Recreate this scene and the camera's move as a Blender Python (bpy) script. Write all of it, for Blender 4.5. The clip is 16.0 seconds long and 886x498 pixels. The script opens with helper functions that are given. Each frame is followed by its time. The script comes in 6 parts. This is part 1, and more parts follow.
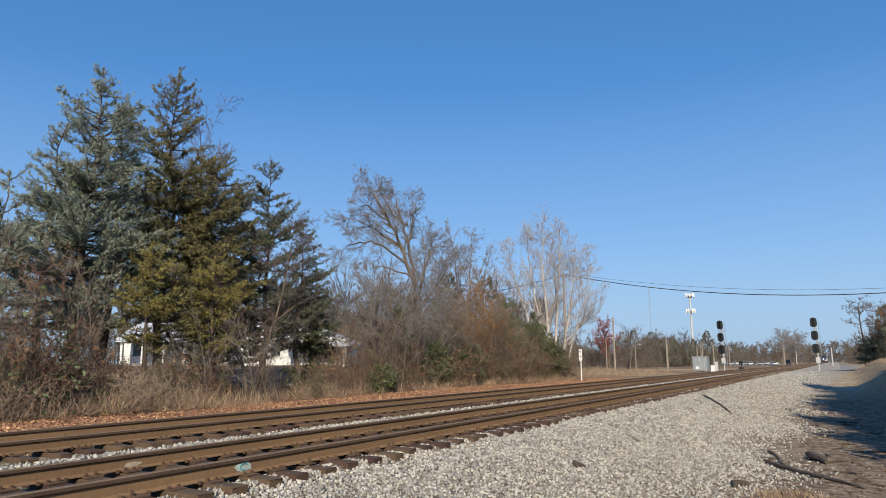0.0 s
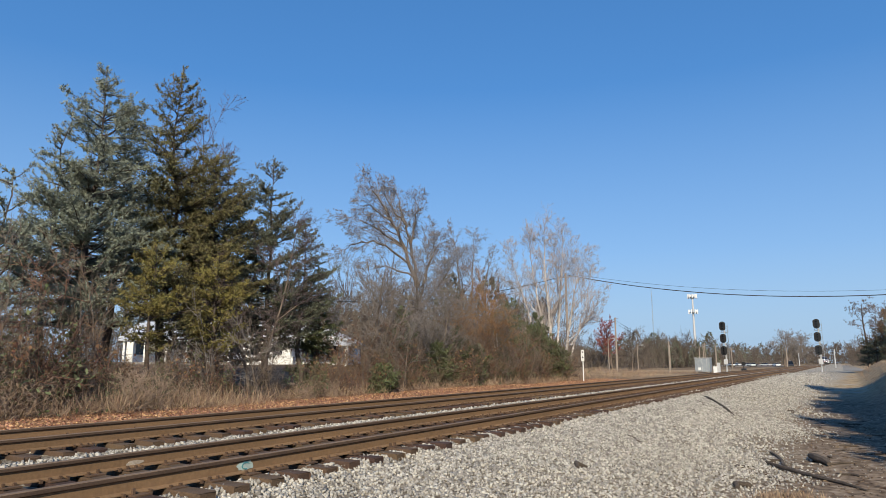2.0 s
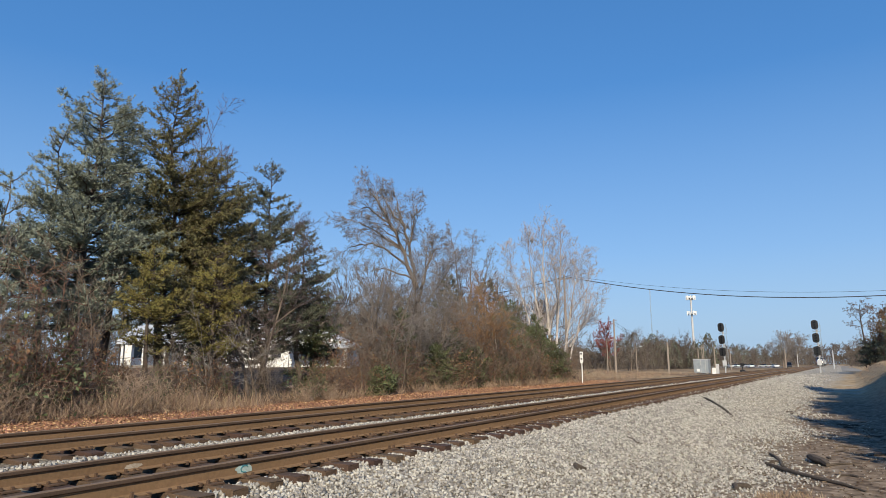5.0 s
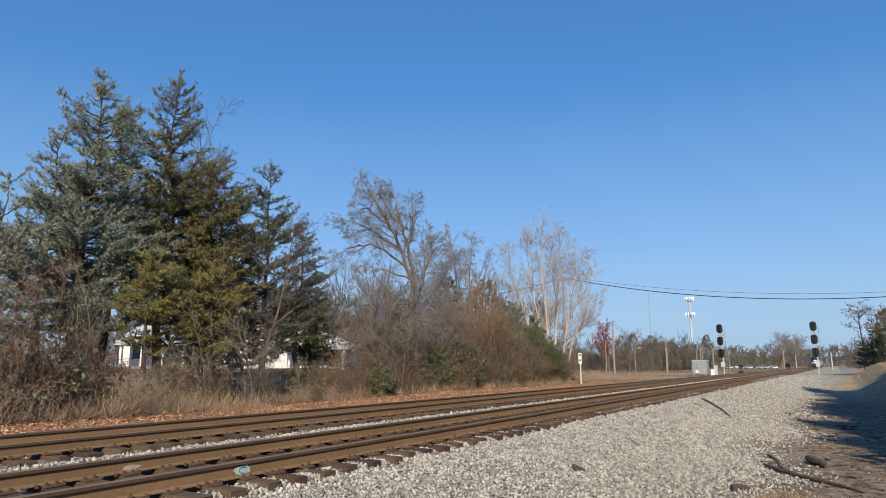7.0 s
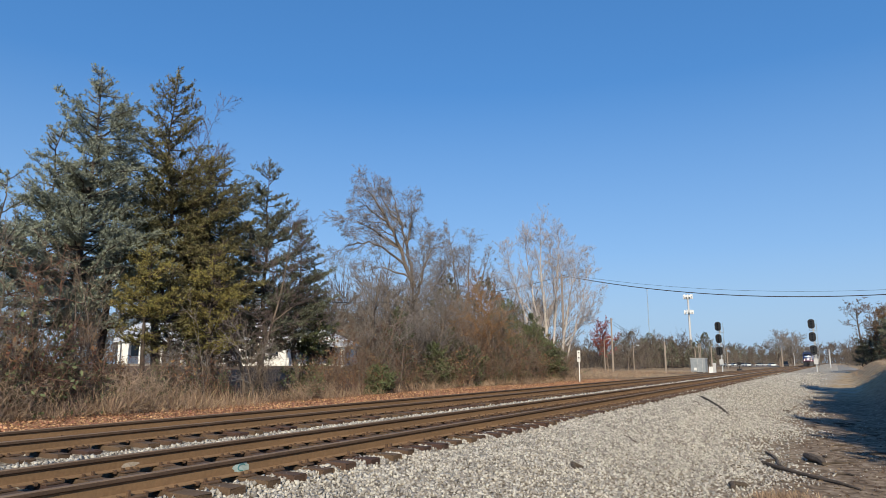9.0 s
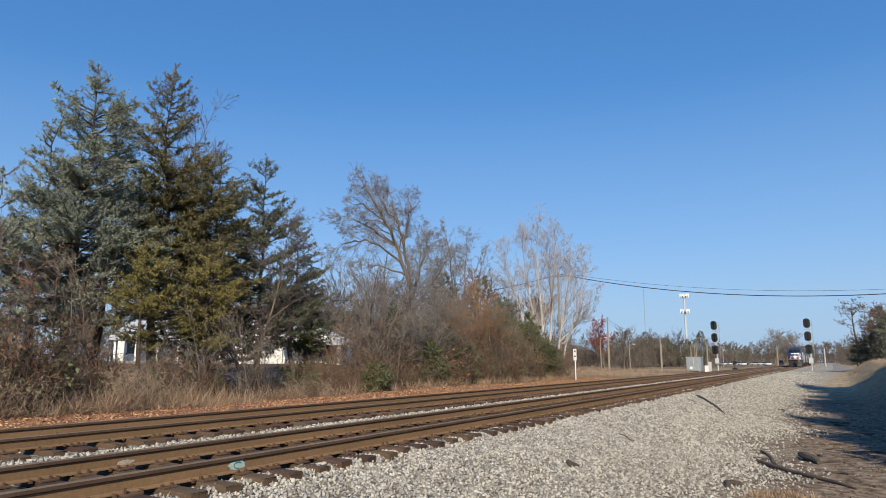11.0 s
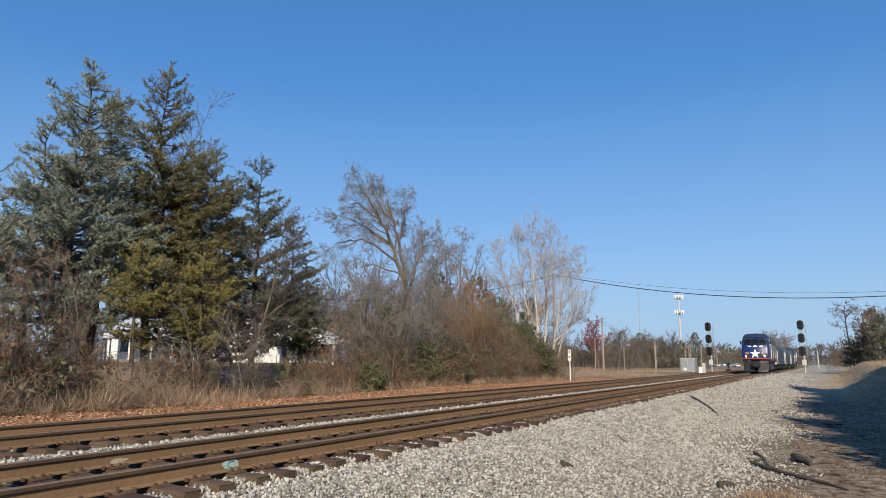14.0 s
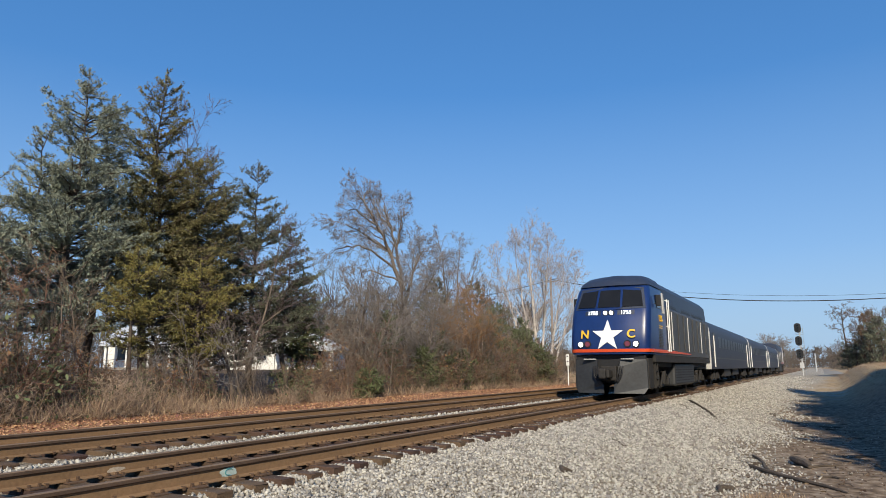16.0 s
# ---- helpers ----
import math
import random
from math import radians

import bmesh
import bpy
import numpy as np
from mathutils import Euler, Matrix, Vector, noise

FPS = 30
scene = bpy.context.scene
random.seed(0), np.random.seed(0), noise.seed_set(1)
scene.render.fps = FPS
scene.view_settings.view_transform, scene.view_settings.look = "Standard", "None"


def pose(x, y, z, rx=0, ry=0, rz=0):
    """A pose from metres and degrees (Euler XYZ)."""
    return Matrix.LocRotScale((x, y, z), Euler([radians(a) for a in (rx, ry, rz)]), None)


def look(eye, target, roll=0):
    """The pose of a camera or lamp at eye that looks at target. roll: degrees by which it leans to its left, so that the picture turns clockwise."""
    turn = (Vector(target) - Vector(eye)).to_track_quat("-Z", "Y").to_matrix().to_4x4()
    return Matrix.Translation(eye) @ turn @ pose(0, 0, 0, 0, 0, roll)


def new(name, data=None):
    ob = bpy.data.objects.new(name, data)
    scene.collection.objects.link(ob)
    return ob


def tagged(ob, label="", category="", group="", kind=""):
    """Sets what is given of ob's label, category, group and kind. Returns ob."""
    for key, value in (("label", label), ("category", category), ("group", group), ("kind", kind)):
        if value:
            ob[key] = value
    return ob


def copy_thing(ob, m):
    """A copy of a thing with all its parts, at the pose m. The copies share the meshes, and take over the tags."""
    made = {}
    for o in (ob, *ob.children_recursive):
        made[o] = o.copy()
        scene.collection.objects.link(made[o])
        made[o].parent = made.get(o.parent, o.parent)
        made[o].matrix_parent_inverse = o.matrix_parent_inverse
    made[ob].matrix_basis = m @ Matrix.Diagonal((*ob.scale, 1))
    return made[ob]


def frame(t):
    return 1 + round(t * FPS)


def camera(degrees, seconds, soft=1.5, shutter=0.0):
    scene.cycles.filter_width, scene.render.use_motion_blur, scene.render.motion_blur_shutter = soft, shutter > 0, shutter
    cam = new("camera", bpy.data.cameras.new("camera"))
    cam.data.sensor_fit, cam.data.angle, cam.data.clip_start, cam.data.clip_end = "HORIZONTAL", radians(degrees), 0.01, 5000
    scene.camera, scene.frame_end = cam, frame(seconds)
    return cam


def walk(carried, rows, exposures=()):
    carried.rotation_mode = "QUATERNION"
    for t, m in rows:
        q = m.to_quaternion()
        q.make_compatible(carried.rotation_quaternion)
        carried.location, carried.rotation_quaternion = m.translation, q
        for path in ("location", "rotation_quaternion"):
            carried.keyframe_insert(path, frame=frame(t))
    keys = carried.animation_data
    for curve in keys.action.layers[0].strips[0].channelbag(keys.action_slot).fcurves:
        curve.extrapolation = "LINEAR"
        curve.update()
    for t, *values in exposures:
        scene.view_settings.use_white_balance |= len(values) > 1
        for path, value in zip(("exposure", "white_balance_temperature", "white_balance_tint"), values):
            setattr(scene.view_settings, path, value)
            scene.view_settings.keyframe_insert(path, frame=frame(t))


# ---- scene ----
# Camera: held by a standing viewer beside the line; x right of the track, y along it, z up from the rail top.
EYE = (0.0, 0.0, 1.126)
cam = camera(68.57, 16.0, soft=0.55)
PATH = [
    (0.0, 99.891, 0.166, 30.732),
    (0.5, 99.927, 0.073, 30.760),
    (1.0, 99.914, 0.047, 30.830),
    (1.5, 99.888, -0.019, 30.874),
    (2.0, 99.882, -0.084, 30.902),
    (2.5, 99.854, -0.127, 30.913),
    (3.0, 99.850, -0.106, 30.916),
    (3.5, 99.871, -0.070, 30.919),
    (4.0, 99.924, 0.036, 30.892),
    (6.5, 100.221, 0.076, 30.736),
    (7.0, 100.172, 0.067, 30.685),
    (7.5, 100.118, 0.045, 30.669),
    (8.0, 100.048, -0.003, 30.660),
    (8.5, 99.990, 0.081, 30.615),
    (9.0, 99.958, 0.056, 30.576),
    (11.5, 99.774, -0.121, 30.181),
    (12.0, 99.758, -0.171, 30.101),
    (12.5, 99.759, -0.247, 30.021),
    (13.0, 99.729, -0.309, 29.949),
    (13.5, 99.748, -0.456, 29.887),
    (14.0, 99.798, -0.381, 29.804),
    (14.5, 99.866, -0.351, 29.772),
    (15.0, 99.977, -0.241, 29.700),
    (15.5, 100.145, -0.053, 29.676),
    (16.0, 100.281, 0.054, 29.634),
]
walk(cam, [(t, pose(*EYE, rx, ry, rz)) for t, rx, ry, rz in PATH])

# ---------------------------------------------------------------- light
SUN_AZ = math.atan2(0.50, -0.86)          # from behind the viewer, over the right shoulder
SUN_EL = radians(33)
world = bpy.data.worlds.new("sky")
scene.world = world
world.use_nodes = True
wn = world.node_tree.nodes
sky = wn.new("ShaderNodeTexSky")
sky.sky_type = "NISHITA"
sky.sun_disc = False
sky.sun_elevation, sky.sun_rotation = SUN_EL, SUN_AZ
sky.altitude, sky.air_density, sky.dust_density, sky.ozone_density = 200, 0.7, 0.0, 5.0
wn["Background"].inputs["Strength"].default_value = 0.15
deep_blue = wn.new("ShaderNodeHueSaturation")
deep_blue.inputs["Saturation"].default_value = 1.66
deep_blue.inputs["Hue"].default_value = 0.508
deep_blue.inputs["Value"].default_value = 2.06
even = wn.new("ShaderNodeGamma")
even.inputs["Gamma"].default_value = 0.5
world.node_tree.links.new(sky.outputs["Color"], even.inputs["Color"])
world.node_tree.links.new(even.outputs["Color"], deep_blue.inputs["Color"])
# a pale grey-blue haze low over the horizon
gen = wn.new("ShaderNodeTexCoord")
up = wn.new("ShaderNodeSeparateXYZ")
low_haze = wn.new("ShaderNodeValToRGB")
for k, (p, v) in enumerate(((0.0, 1.0), (0.07, 0.75), (0.16, 0.4), (0.40, 0.0))):
    stop = low_haze.color_ramp.elements[k] if k < 2 else low_haze.color_ramp.elements.new(p)
    stop.position, stop.color = p, (v, v, v, 1)
haze = wn.new("ShaderNodeMix")
haze.data_type = "RGBA"
haze.inputs[7].default_value = (2.12, 3.10, 4.3, 1)
world.node_tree.links.new(gen.outputs["Generated"], up.inputs[0])
world.node_tree.links.new(up.outputs[2], low_haze.inputs[0])
world.node_tree.links.new(low_haze.outputs[0], haze.inputs[0])
world.node_tree.links.new(deep_blue.outputs["Color"], haze.inputs[6])
world.node_tree.links.new(haze.outputs[2], wn["Background"].inputs["Color"])
sun = new("sun", bpy.data.lights.new("sun", "SUN"))
sun.data.energy, sun.data.angle, sun.data.color = 5.0, radians(0.53), (1.0, 0.88, 0.67)
sun_dir = Vector((math.sin(SUN_AZ) * math.cos(SUN_EL), math.cos(SUN_AZ) * math.cos(SUN_EL), math.sin(SUN_EL)))
sun.matrix_world = look(sun_dir * 60, (0, 0, 0))
scene.view_settings.exposure = 0.18

# ---------------------------------------------------------------- materials


def shader(name, colour, rough=0.8, metal=0.0, dark=0.6, light=1.25, coarse=0.6, fine=18.0, bump=0.3, bump_scale=None,
           per="", spread=0.25, hue=0.02, second=None, coat=0.0, amount=0.5, spec=0.5):
    """A surface with colour that drifts at two scales, a fine relief, and a tint of its own per object or island."""
    m = bpy.data.materials.new(name)
    m.use_nodes = True
    nt = m.node_tree
    n, link = nt.nodes, nt.links.new
    b = n["Principled BSDF"]
    b.inputs["Roughness"].default_value, b.inputs["Metallic"].default_value = rough, metal
    b.inputs["Coat Weight"].default_value = coat
    b.inputs["Specular IOR Level"].default_value = spec
    co = n.new("ShaderNodeTexCoord")
    big, small = n.new("ShaderNodeTexNoise"), n.new("ShaderNodeTexNoise")
    big.inputs["Scale"].default_value, small.inputs["Scale"].default_value = coarse, fine
    for t in (big, small):
        t.inputs["Detail"].default_value = 5
        link(co.outputs["Object"], t.inputs["Vector"])
    add = n.new("ShaderNodeMath")
    add.operation = "MULTIPLY_ADD"
    link(big.outputs["Fac"], add.inputs[0])
    add.inputs[1].default_value = amount
    half = n.new("ShaderNodeMath")
    half.operation = "MULTIPLY"
    link(small.outputs["Fac"], half.inputs[0])
    half.inputs[1].default_value = 1 - amount
    link(half.outputs[0], add.inputs[2])
    ramp = n.new("ShaderNodeValToRGB")
    e = ramp.color_ramp.elements
    e[0].position, e[1].position = 0.32, 0.68
    e[0].color = (*[c * dark for c in colour], 1)
    e[1].color = (*[min(1, c * light) for c in (second or colour)], 1)
    link(add.outputs[0], ramp.inputs[0])
    out = ramp.outputs[0]
    if per:
        hsv = n.new("ShaderNodeHueSaturation")
        r = n.new("ShaderNodeObjectInfo" if per == "object" else "ShaderNodeNewGeometry")
        rnd = r.outputs["Random" if per == "object" else "Random Per Island"]
        for key, mid, wide in (("Value", 1.0, spread), ("Hue", 0.5, hue)):
            mr = n.new("ShaderNodeMapRange")
            mr.inputs["To Min"].default_value, mr.inputs["To Max"].default_value = mid - wide, mid + wide
            link(rnd, mr.inputs["Value"])
            link(mr.outputs[0], hsv.inputs[key])
        link(out, hsv.inputs["Color"])
        out = hsv.outputs[0]
    link(out, b.inputs["Base Color"])
    if bump:
        bp = n.new("ShaderNodeBump")
        bp.inputs["Strength"].default_value, bp.inputs["Distance"].default_value = bump, 0.02
        if bump_scale:
            t = n.new("ShaderNodeTexNoise")
            t.inputs["Scale"].default_value = bump_scale
            link(co.outputs["Object"], t.inputs["Vector"])
            link(t.outputs["Fac"], bp.inputs["Height"])
        else:
            link(small.outputs["Fac"], bp.inputs["Height"])
        link(bp.outputs[0], b.inputs["Normal"])
    return m


def glow(name, colour, strength):
    m = bpy.data.materials.new(name)
    m.use_nodes = True
    b = m.node_tree.nodes["Principled BSDF"]
    b.inputs["Base Color"].default_value = (*colour, 1)
    b.inputs["Emission Color"].default_value = (*colour, 1)
    b.inputs["Emission Strength"].default_value = strength
    return m


M = {}
M["rust"] = shader("rusted_rail_steel", (0.205, 0.125, 0.066), 0.85, 0.1, 0.75, 1.2, 0.7, 30, 0.25)
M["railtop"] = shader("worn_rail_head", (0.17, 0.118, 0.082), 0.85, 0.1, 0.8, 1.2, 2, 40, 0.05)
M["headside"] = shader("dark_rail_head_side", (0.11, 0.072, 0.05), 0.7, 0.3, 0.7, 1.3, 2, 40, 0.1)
M["tie"] = shader("weathered_tie_wood", (0.072, 0.042, 0.027), 0.9, 0, 0.55, 1.5, 3, 45, 0.6, per="object", spread=0.35)
M["tie_far"] = shader("weathered_tie_wood_far", (0.088, 0.053, 0.035), 0.9, 0, 0.55, 1.5, 3, 45, 0.4, per="island", spread=0.35)
M["plate"] = shader("rusted_tie_plate", (0.12, 0.072, 0.045), 0.85, 0.2, 0.6, 1.3, 2, 40, 0.3)
M["stone"] = shader("limestone_ballast", (0.36, 0.338, 0.302), 0.9, 0, 0.7, 1.2, 2, 30, 0.3, per="island", spread=0.5, hue=0.015)
M["bark"] = shader("grey_bark", (0.16, 0.125, 0.10), 0.95, 0, 0.6, 1.4, 1.5, 25, 0.5)
M["bark_pale"] = shader("pale_mottled_bark", (0.52, 0.47, 0.43), 0.9, 0, 0.55, 1.35, 1.2, 14, 0.3)
M["bark_dark"] = shader("dark_bark", (0.075, 0.058, 0.047), 0.95, 0, 0.6, 1.4, 1.5, 25, 0.5)
M["twig"] = shader("brown_twigs", (0.155, 0.112, 0.080), 0.95, 0, 0.7, 1.3, 0.8, 10, 0, per="object", spread=0.3, hue=0.02)
M["far_twig"] = shader("grey_brown_woods", (0.125, 0.10, 0.082), 0.95, 0, 0.7, 1.3, 0.05, 0.8, 0, per="island", spread=0.3, hue=0.02)
M["twig_grey"] = shader("grey_twigs", (0.20, 0.178, 0.165), 0.95, 0, 0.7, 1.3, 0.8, 10, 0)
M["twig_pale"] = shader("pale_twigs", (0.36, 0.315, 0.295), 0.95, 0, 0.7, 1.3, 0.8, 10, 0)
M["rusty"] = shader("rusty_twigs", (0.27, 0.15, 0.07), 0.95, 0, 0.7, 1.3, 0.8, 10, 0)
M["twig_plum"] = shader("plum_grey_twigs", (0.125, 0.095, 0.092), 0.95, 0, 0.7, 1.3, 0.8, 10, 0)
M["twig_red"] = shader("reddish_twigs", (0.185, 0.105, 0.068), 0.95, 0, 0.7, 1.3, 0.8, 10, 0, per="object", spread=0.3, hue=0.02)
M["cedar"] = shader("grey_green_cedar_foliage", (0.205, 0.225, 0.172), 0.85, 0, 0.6, 1.5, 0.5, 6, 0, per="island", spread=0.4, hue=0.03)
M["cedar_dark"] = shader("dark_cedar_foliage", (0.125, 0.130, 0.088), 0.85, 0, 0.6, 1.4, 0.5, 6, 0, per="island", spread=0.4, hue=0.03)
M["cedar_brown"] = shader("bronze_green_cedar_foliage", (0.168, 0.145, 0.062), 0.85, 0, 0.5, 1.4, 0.45, 5, 0, per="island", spread=0.4, hue=0.03)
M["cedar_yellow"] = shader("yellow_green_cedar_foliage", (0.185, 0.155, 0.045), 0.85, 0, 0.6, 1.4, 0.6, 6, 0, per="island", spread=0.35, hue=0.025)
M["green_leaf"] = shader("dark_evergreen_leaf", (0.092, 0.105, 0.045), 0.7, 0, 0.6, 1.4, 0.6, 8, 0, per="island", spread=0.4, hue=0.03)
M["brown_leaf"] = shader("dry_oak_leaf", (0.19, 0.105, 0.058), 0.85, 0, 0.6, 1.4, 0.6, 8, 0, per="island", spread=0.4, hue=0.03)
M["red_leaf"] = shader("red_autumn_leaf", (0.26, 0.07, 0.06), 0.85, 0, 0.6, 1.4, 0.6, 8, 0, per="island", spread=0.3, hue=0.02)
M["litter"] = shader("fallen_leaves", (0.36, 0.195, 0.115), 0.85, 0, 0.6, 1.4, 0.8, 8, 0, per="island", spread=0.45, hue=0.03)
M["dirt_litter"] = shader("dark_leaf_scraps", (0.115, 0.075, 0.05), 0.9, 0, 0.6, 1.4, 0.8, 8, 0, per="island", spread=0.5, hue=0.02)
M["straw"] = shader("dry_grass", (0.30, 0.21, 0.145), 0.9, 0, 0.6, 1.3, 0.5, 6, 0, per="island", spread=0.35, hue=0.02)
M["straw_stem"] = shader("dry_weed_stems", (0.33, 0.245, 0.18), 0.95, 0, 0.7, 1.3, 0.8, 10, 0)
M["white"] = shader("white_paint", (0.74, 0.74, 0.72), 0.6, 0, 0.85, 1.08, 0.8, 9, 0.1)
M["roof"] = shader("pale_metal_roof", (0.56, 0.57, 0.58), 0.5, 0.2, 0.8, 1.15, 0.7, 8, 0.1)
M["glass"] = shader("dark_window_glass", (0.012, 0.014, 0.018), 0.06, 0, 0.8, 1.2, 1, 3, 0)
M["tint"] = shader("tinted_glass", (0.012, 0.013, 0.016), 0.3, 0, 0.8, 1.2, 1, 3, 0, spec=0.2)
M["galv"] = shader("galvanised_steel", (0.30, 0.33, 0.35), 0.5, 0.3, 0.8, 1.2, 2, 20, 0.1)
M["silver"] = shader("silver_paint", (0.5, 0.5, 0.5), 0.5, 0.1, 0.8, 1.15, 2, 20, 0.1)
M["black"] = shader("matt_black_paint", (0.008, 0.008, 0.010), 0.65, 0, 0.8, 1.3, 2, 12, 0.1)
M["pole"] = shader("weathered_pole_wood", (0.30, 0.245, 0.20), 0.9, 0, 0.7, 1.2, 0.6, 14, 0.4)
M["wire"] = shader("cable_sheath", (0.02, 0.022, 0.028), 0.6, 0, 0.9, 1.1, 1, 5, 0)
M["wood"] = shader("rotten_wood", (0.075, 0.058, 0.045), 0.95, 0, 0.5, 1.6, 3, 30, 0.7)
M["asphalt"] = shader("grey_asphalt", (0.25, 0.235, 0.215), 0.95, 0, 0.8, 1.2, 0.4, 20, 0.2, spec=0.05)
M["blue"] = shader("glossy_blue_paint", (0.008, 0.026, 0.115), 0.34, 0, 0.85, 1.12, 0.7, 5, 0.02, coat=0.12)
M["navy"] = shader("dark_roof_paint", (0.022, 0.030, 0.055), 0.5, 0, 0.8, 1.25, 0.8, 7, 0.05)
M["grey"] = shader("grey_silver_car_paint", (0.066, 0.064, 0.063), 0.5, 0.05, 0.7, 1.25, 0.5, 6, 0.05, spec=0.3)
M["coach"] = shader("slate_coach_paint", (0.030, 0.034, 0.052), 0.5, 0.0, 0.8, 1.2, 0.4, 5, 0.04, spec=0.25)
M["plow"] = shader("dark_grey_plow_paint", (0.03, 0.032, 0.036), 0.55, 0.1, 0.7, 1.4, 1.2, 10, 0.1)
M["under"] = shader("grimy_running_gear", (0.024, 0.022, 0.021), 0.75, 0.3, 0.6, 1.7, 2, 12, 0.2)
M["orange"] = shader("orange_red_stripe_paint", (0.62, 0.075, 0.022), 0.4, 0, 0.9, 1.08, 1, 6, 0)
M["gold"] = shader("yellow_letter_paint", (0.72, 0.42, 0.03), 0.45, 0, 0.95, 1.05, 1, 6, 0)
M["star"] = shader("white_star_film", (0.82, 0.82, 0.80), 0.4, 0, 0.95, 1.03, 1, 6, 0)
M["lamp"] = glow("lit_headlamp", (1.0, 0.93, 0.80), 9)
M["lamp_red"] = shader("red_marker_lens", (0.16, 0.03, 0.05), 0.2, 0, 0.9, 1.1, 1, 6, 0, coat=0.5)
M["board"] = glow("lit_number_board", (0.85, 0.92, 1.0), 0.9)
M["signal_red"] = glow("lit_signal_lens", (1.0, 0.5, 0.4), 0.8)
M["mark"] = shader("pale_blue_survey_paint", (0.40, 0.50, 0.48), 0.8, 0, 0.75, 1.1, 8, 40, 0.1)
M["chalk"] = shader("whitish_stain", (0.42, 0.36, 0.29), 0.9, 0, 0.6, 1.2, 8, 40, 0.2)
M["teal"] = shader("teal_paint", (0.06, 0.26, 0.28), 0.8, 0, 0.8, 1.1, 8, 40, 0.1)

# ---------------------------------------------------------------- mesh helpers


def mesh_np(name, V, F, mat, smooth=False):
    """A mesh from arrays of corners and of faces with three or four corners each."""
    V, F = np.asarray(V, np.float32), np.asarray(F, np.int32)
    me = bpy.data.meshes.new(name)
    me.vertices.add(len(V))
    me.vertices.foreach_set("co", V.ravel())
    me.loops.add(F.size)
    me.loops.foreach_set("vertex_index", F.ravel())
    me.polygons.add(len(F))
    me.polygons.foreach_set("loop_start", np.arange(0, F.size, F.shape[1], dtype=np.int32))
    me.update(calc_edges=True)
    if smooth:
        me.polygons.foreach_set("use_smooth", np.ones(len(F), bool))
    me.materials.append(mat)
    return me


def part(name, bm, material, parent=None, label="", smooth=False):
    """Links a bmesh as one mesh object, under a thing where parent is given."""
    me = bpy.data.meshes.new(name)
    bm.normal_update()
    bm.to_mesh(me)
    bm.free()
    me.materials.append(material)
    if smooth:
        me.polygons.foreach_set("use_smooth", np.ones(len(me.polygons), bool))
        me.set_sharp_from_angle(angle=radians(35))
    ob = new(name, me)
    ob.parent = parent
    return tagged(ob, label)


def np_part(name, V, F, material, parent=None, label="", smooth=False):
    ob = new(name, mesh_np(name, V, F, material, smooth))
    ob.parent = parent
    return tagged(ob, label)


def thing(name, label, category, m=None, group="", kind=""):
    ob = new(name)
    if m is not None:
        ob.matrix_basis = m
    return tagged(ob, label, category, group, kind)


def box(bm, x0, x1, y0, y1, z0, z1, bevel=0.0):
    r = bmesh.ops.create_cube(bm, size=1.0, matrix=Matrix.LocRotScale(((x0 + x1) / 2, (y0 + y1) / 2, (z0 + z1) / 2), None, (x1 - x0, y1 - y0, z1 - z0)))
    if bevel:
        es = list({e for v in r["verts"] for e in v.link_edges})
        bmesh.ops.bevel(bm, geom=es, offset=bevel, segments=2, profile=0.5, affect="EDGES")
    return bm


def rod(bm, a, b, r, r2=None, n=8):
    a, b = Vector(a), Vector(b)
    q = (b - a).to_track_quat("Z", "Y").to_matrix().to_4x4()
    bmesh.ops.create_cone(bm, cap_ends=True, segments=n, radius1=r, radius2=r if r2 is None else r2, depth=(b - a).length,
                          matrix=Matrix.Translation((a + b) / 2) @ q)
    return bm


def loft(bm, rings, close=True, caps=True):
    """Skins a row of rings with the same number of points."""
    vs = [[bm.verts.new(p) for p in r] for r in rings]
    k = len(rings[0])
    for a, b in zip(vs, vs[1:]):
        for i in range(k if close else k - 1):
            j = (i + 1) % k
            bm.faces.new((a[i], a[j], b[j], b[i]))
    if caps:
        bm.faces.new(vs[0][::-1])
        bm.faces.new(vs[-1])
    bmesh.ops.recalc_face_normals(bm, faces=bm.faces)
    return bm


def plate(bm, pts, depth):
    """A flat outline given thickness along depth (a vector)."""
    d = Vector(depth)
    lo = [Vector(p) for p in pts]
    return loft(bm, [lo, [p + d for p in lo]])


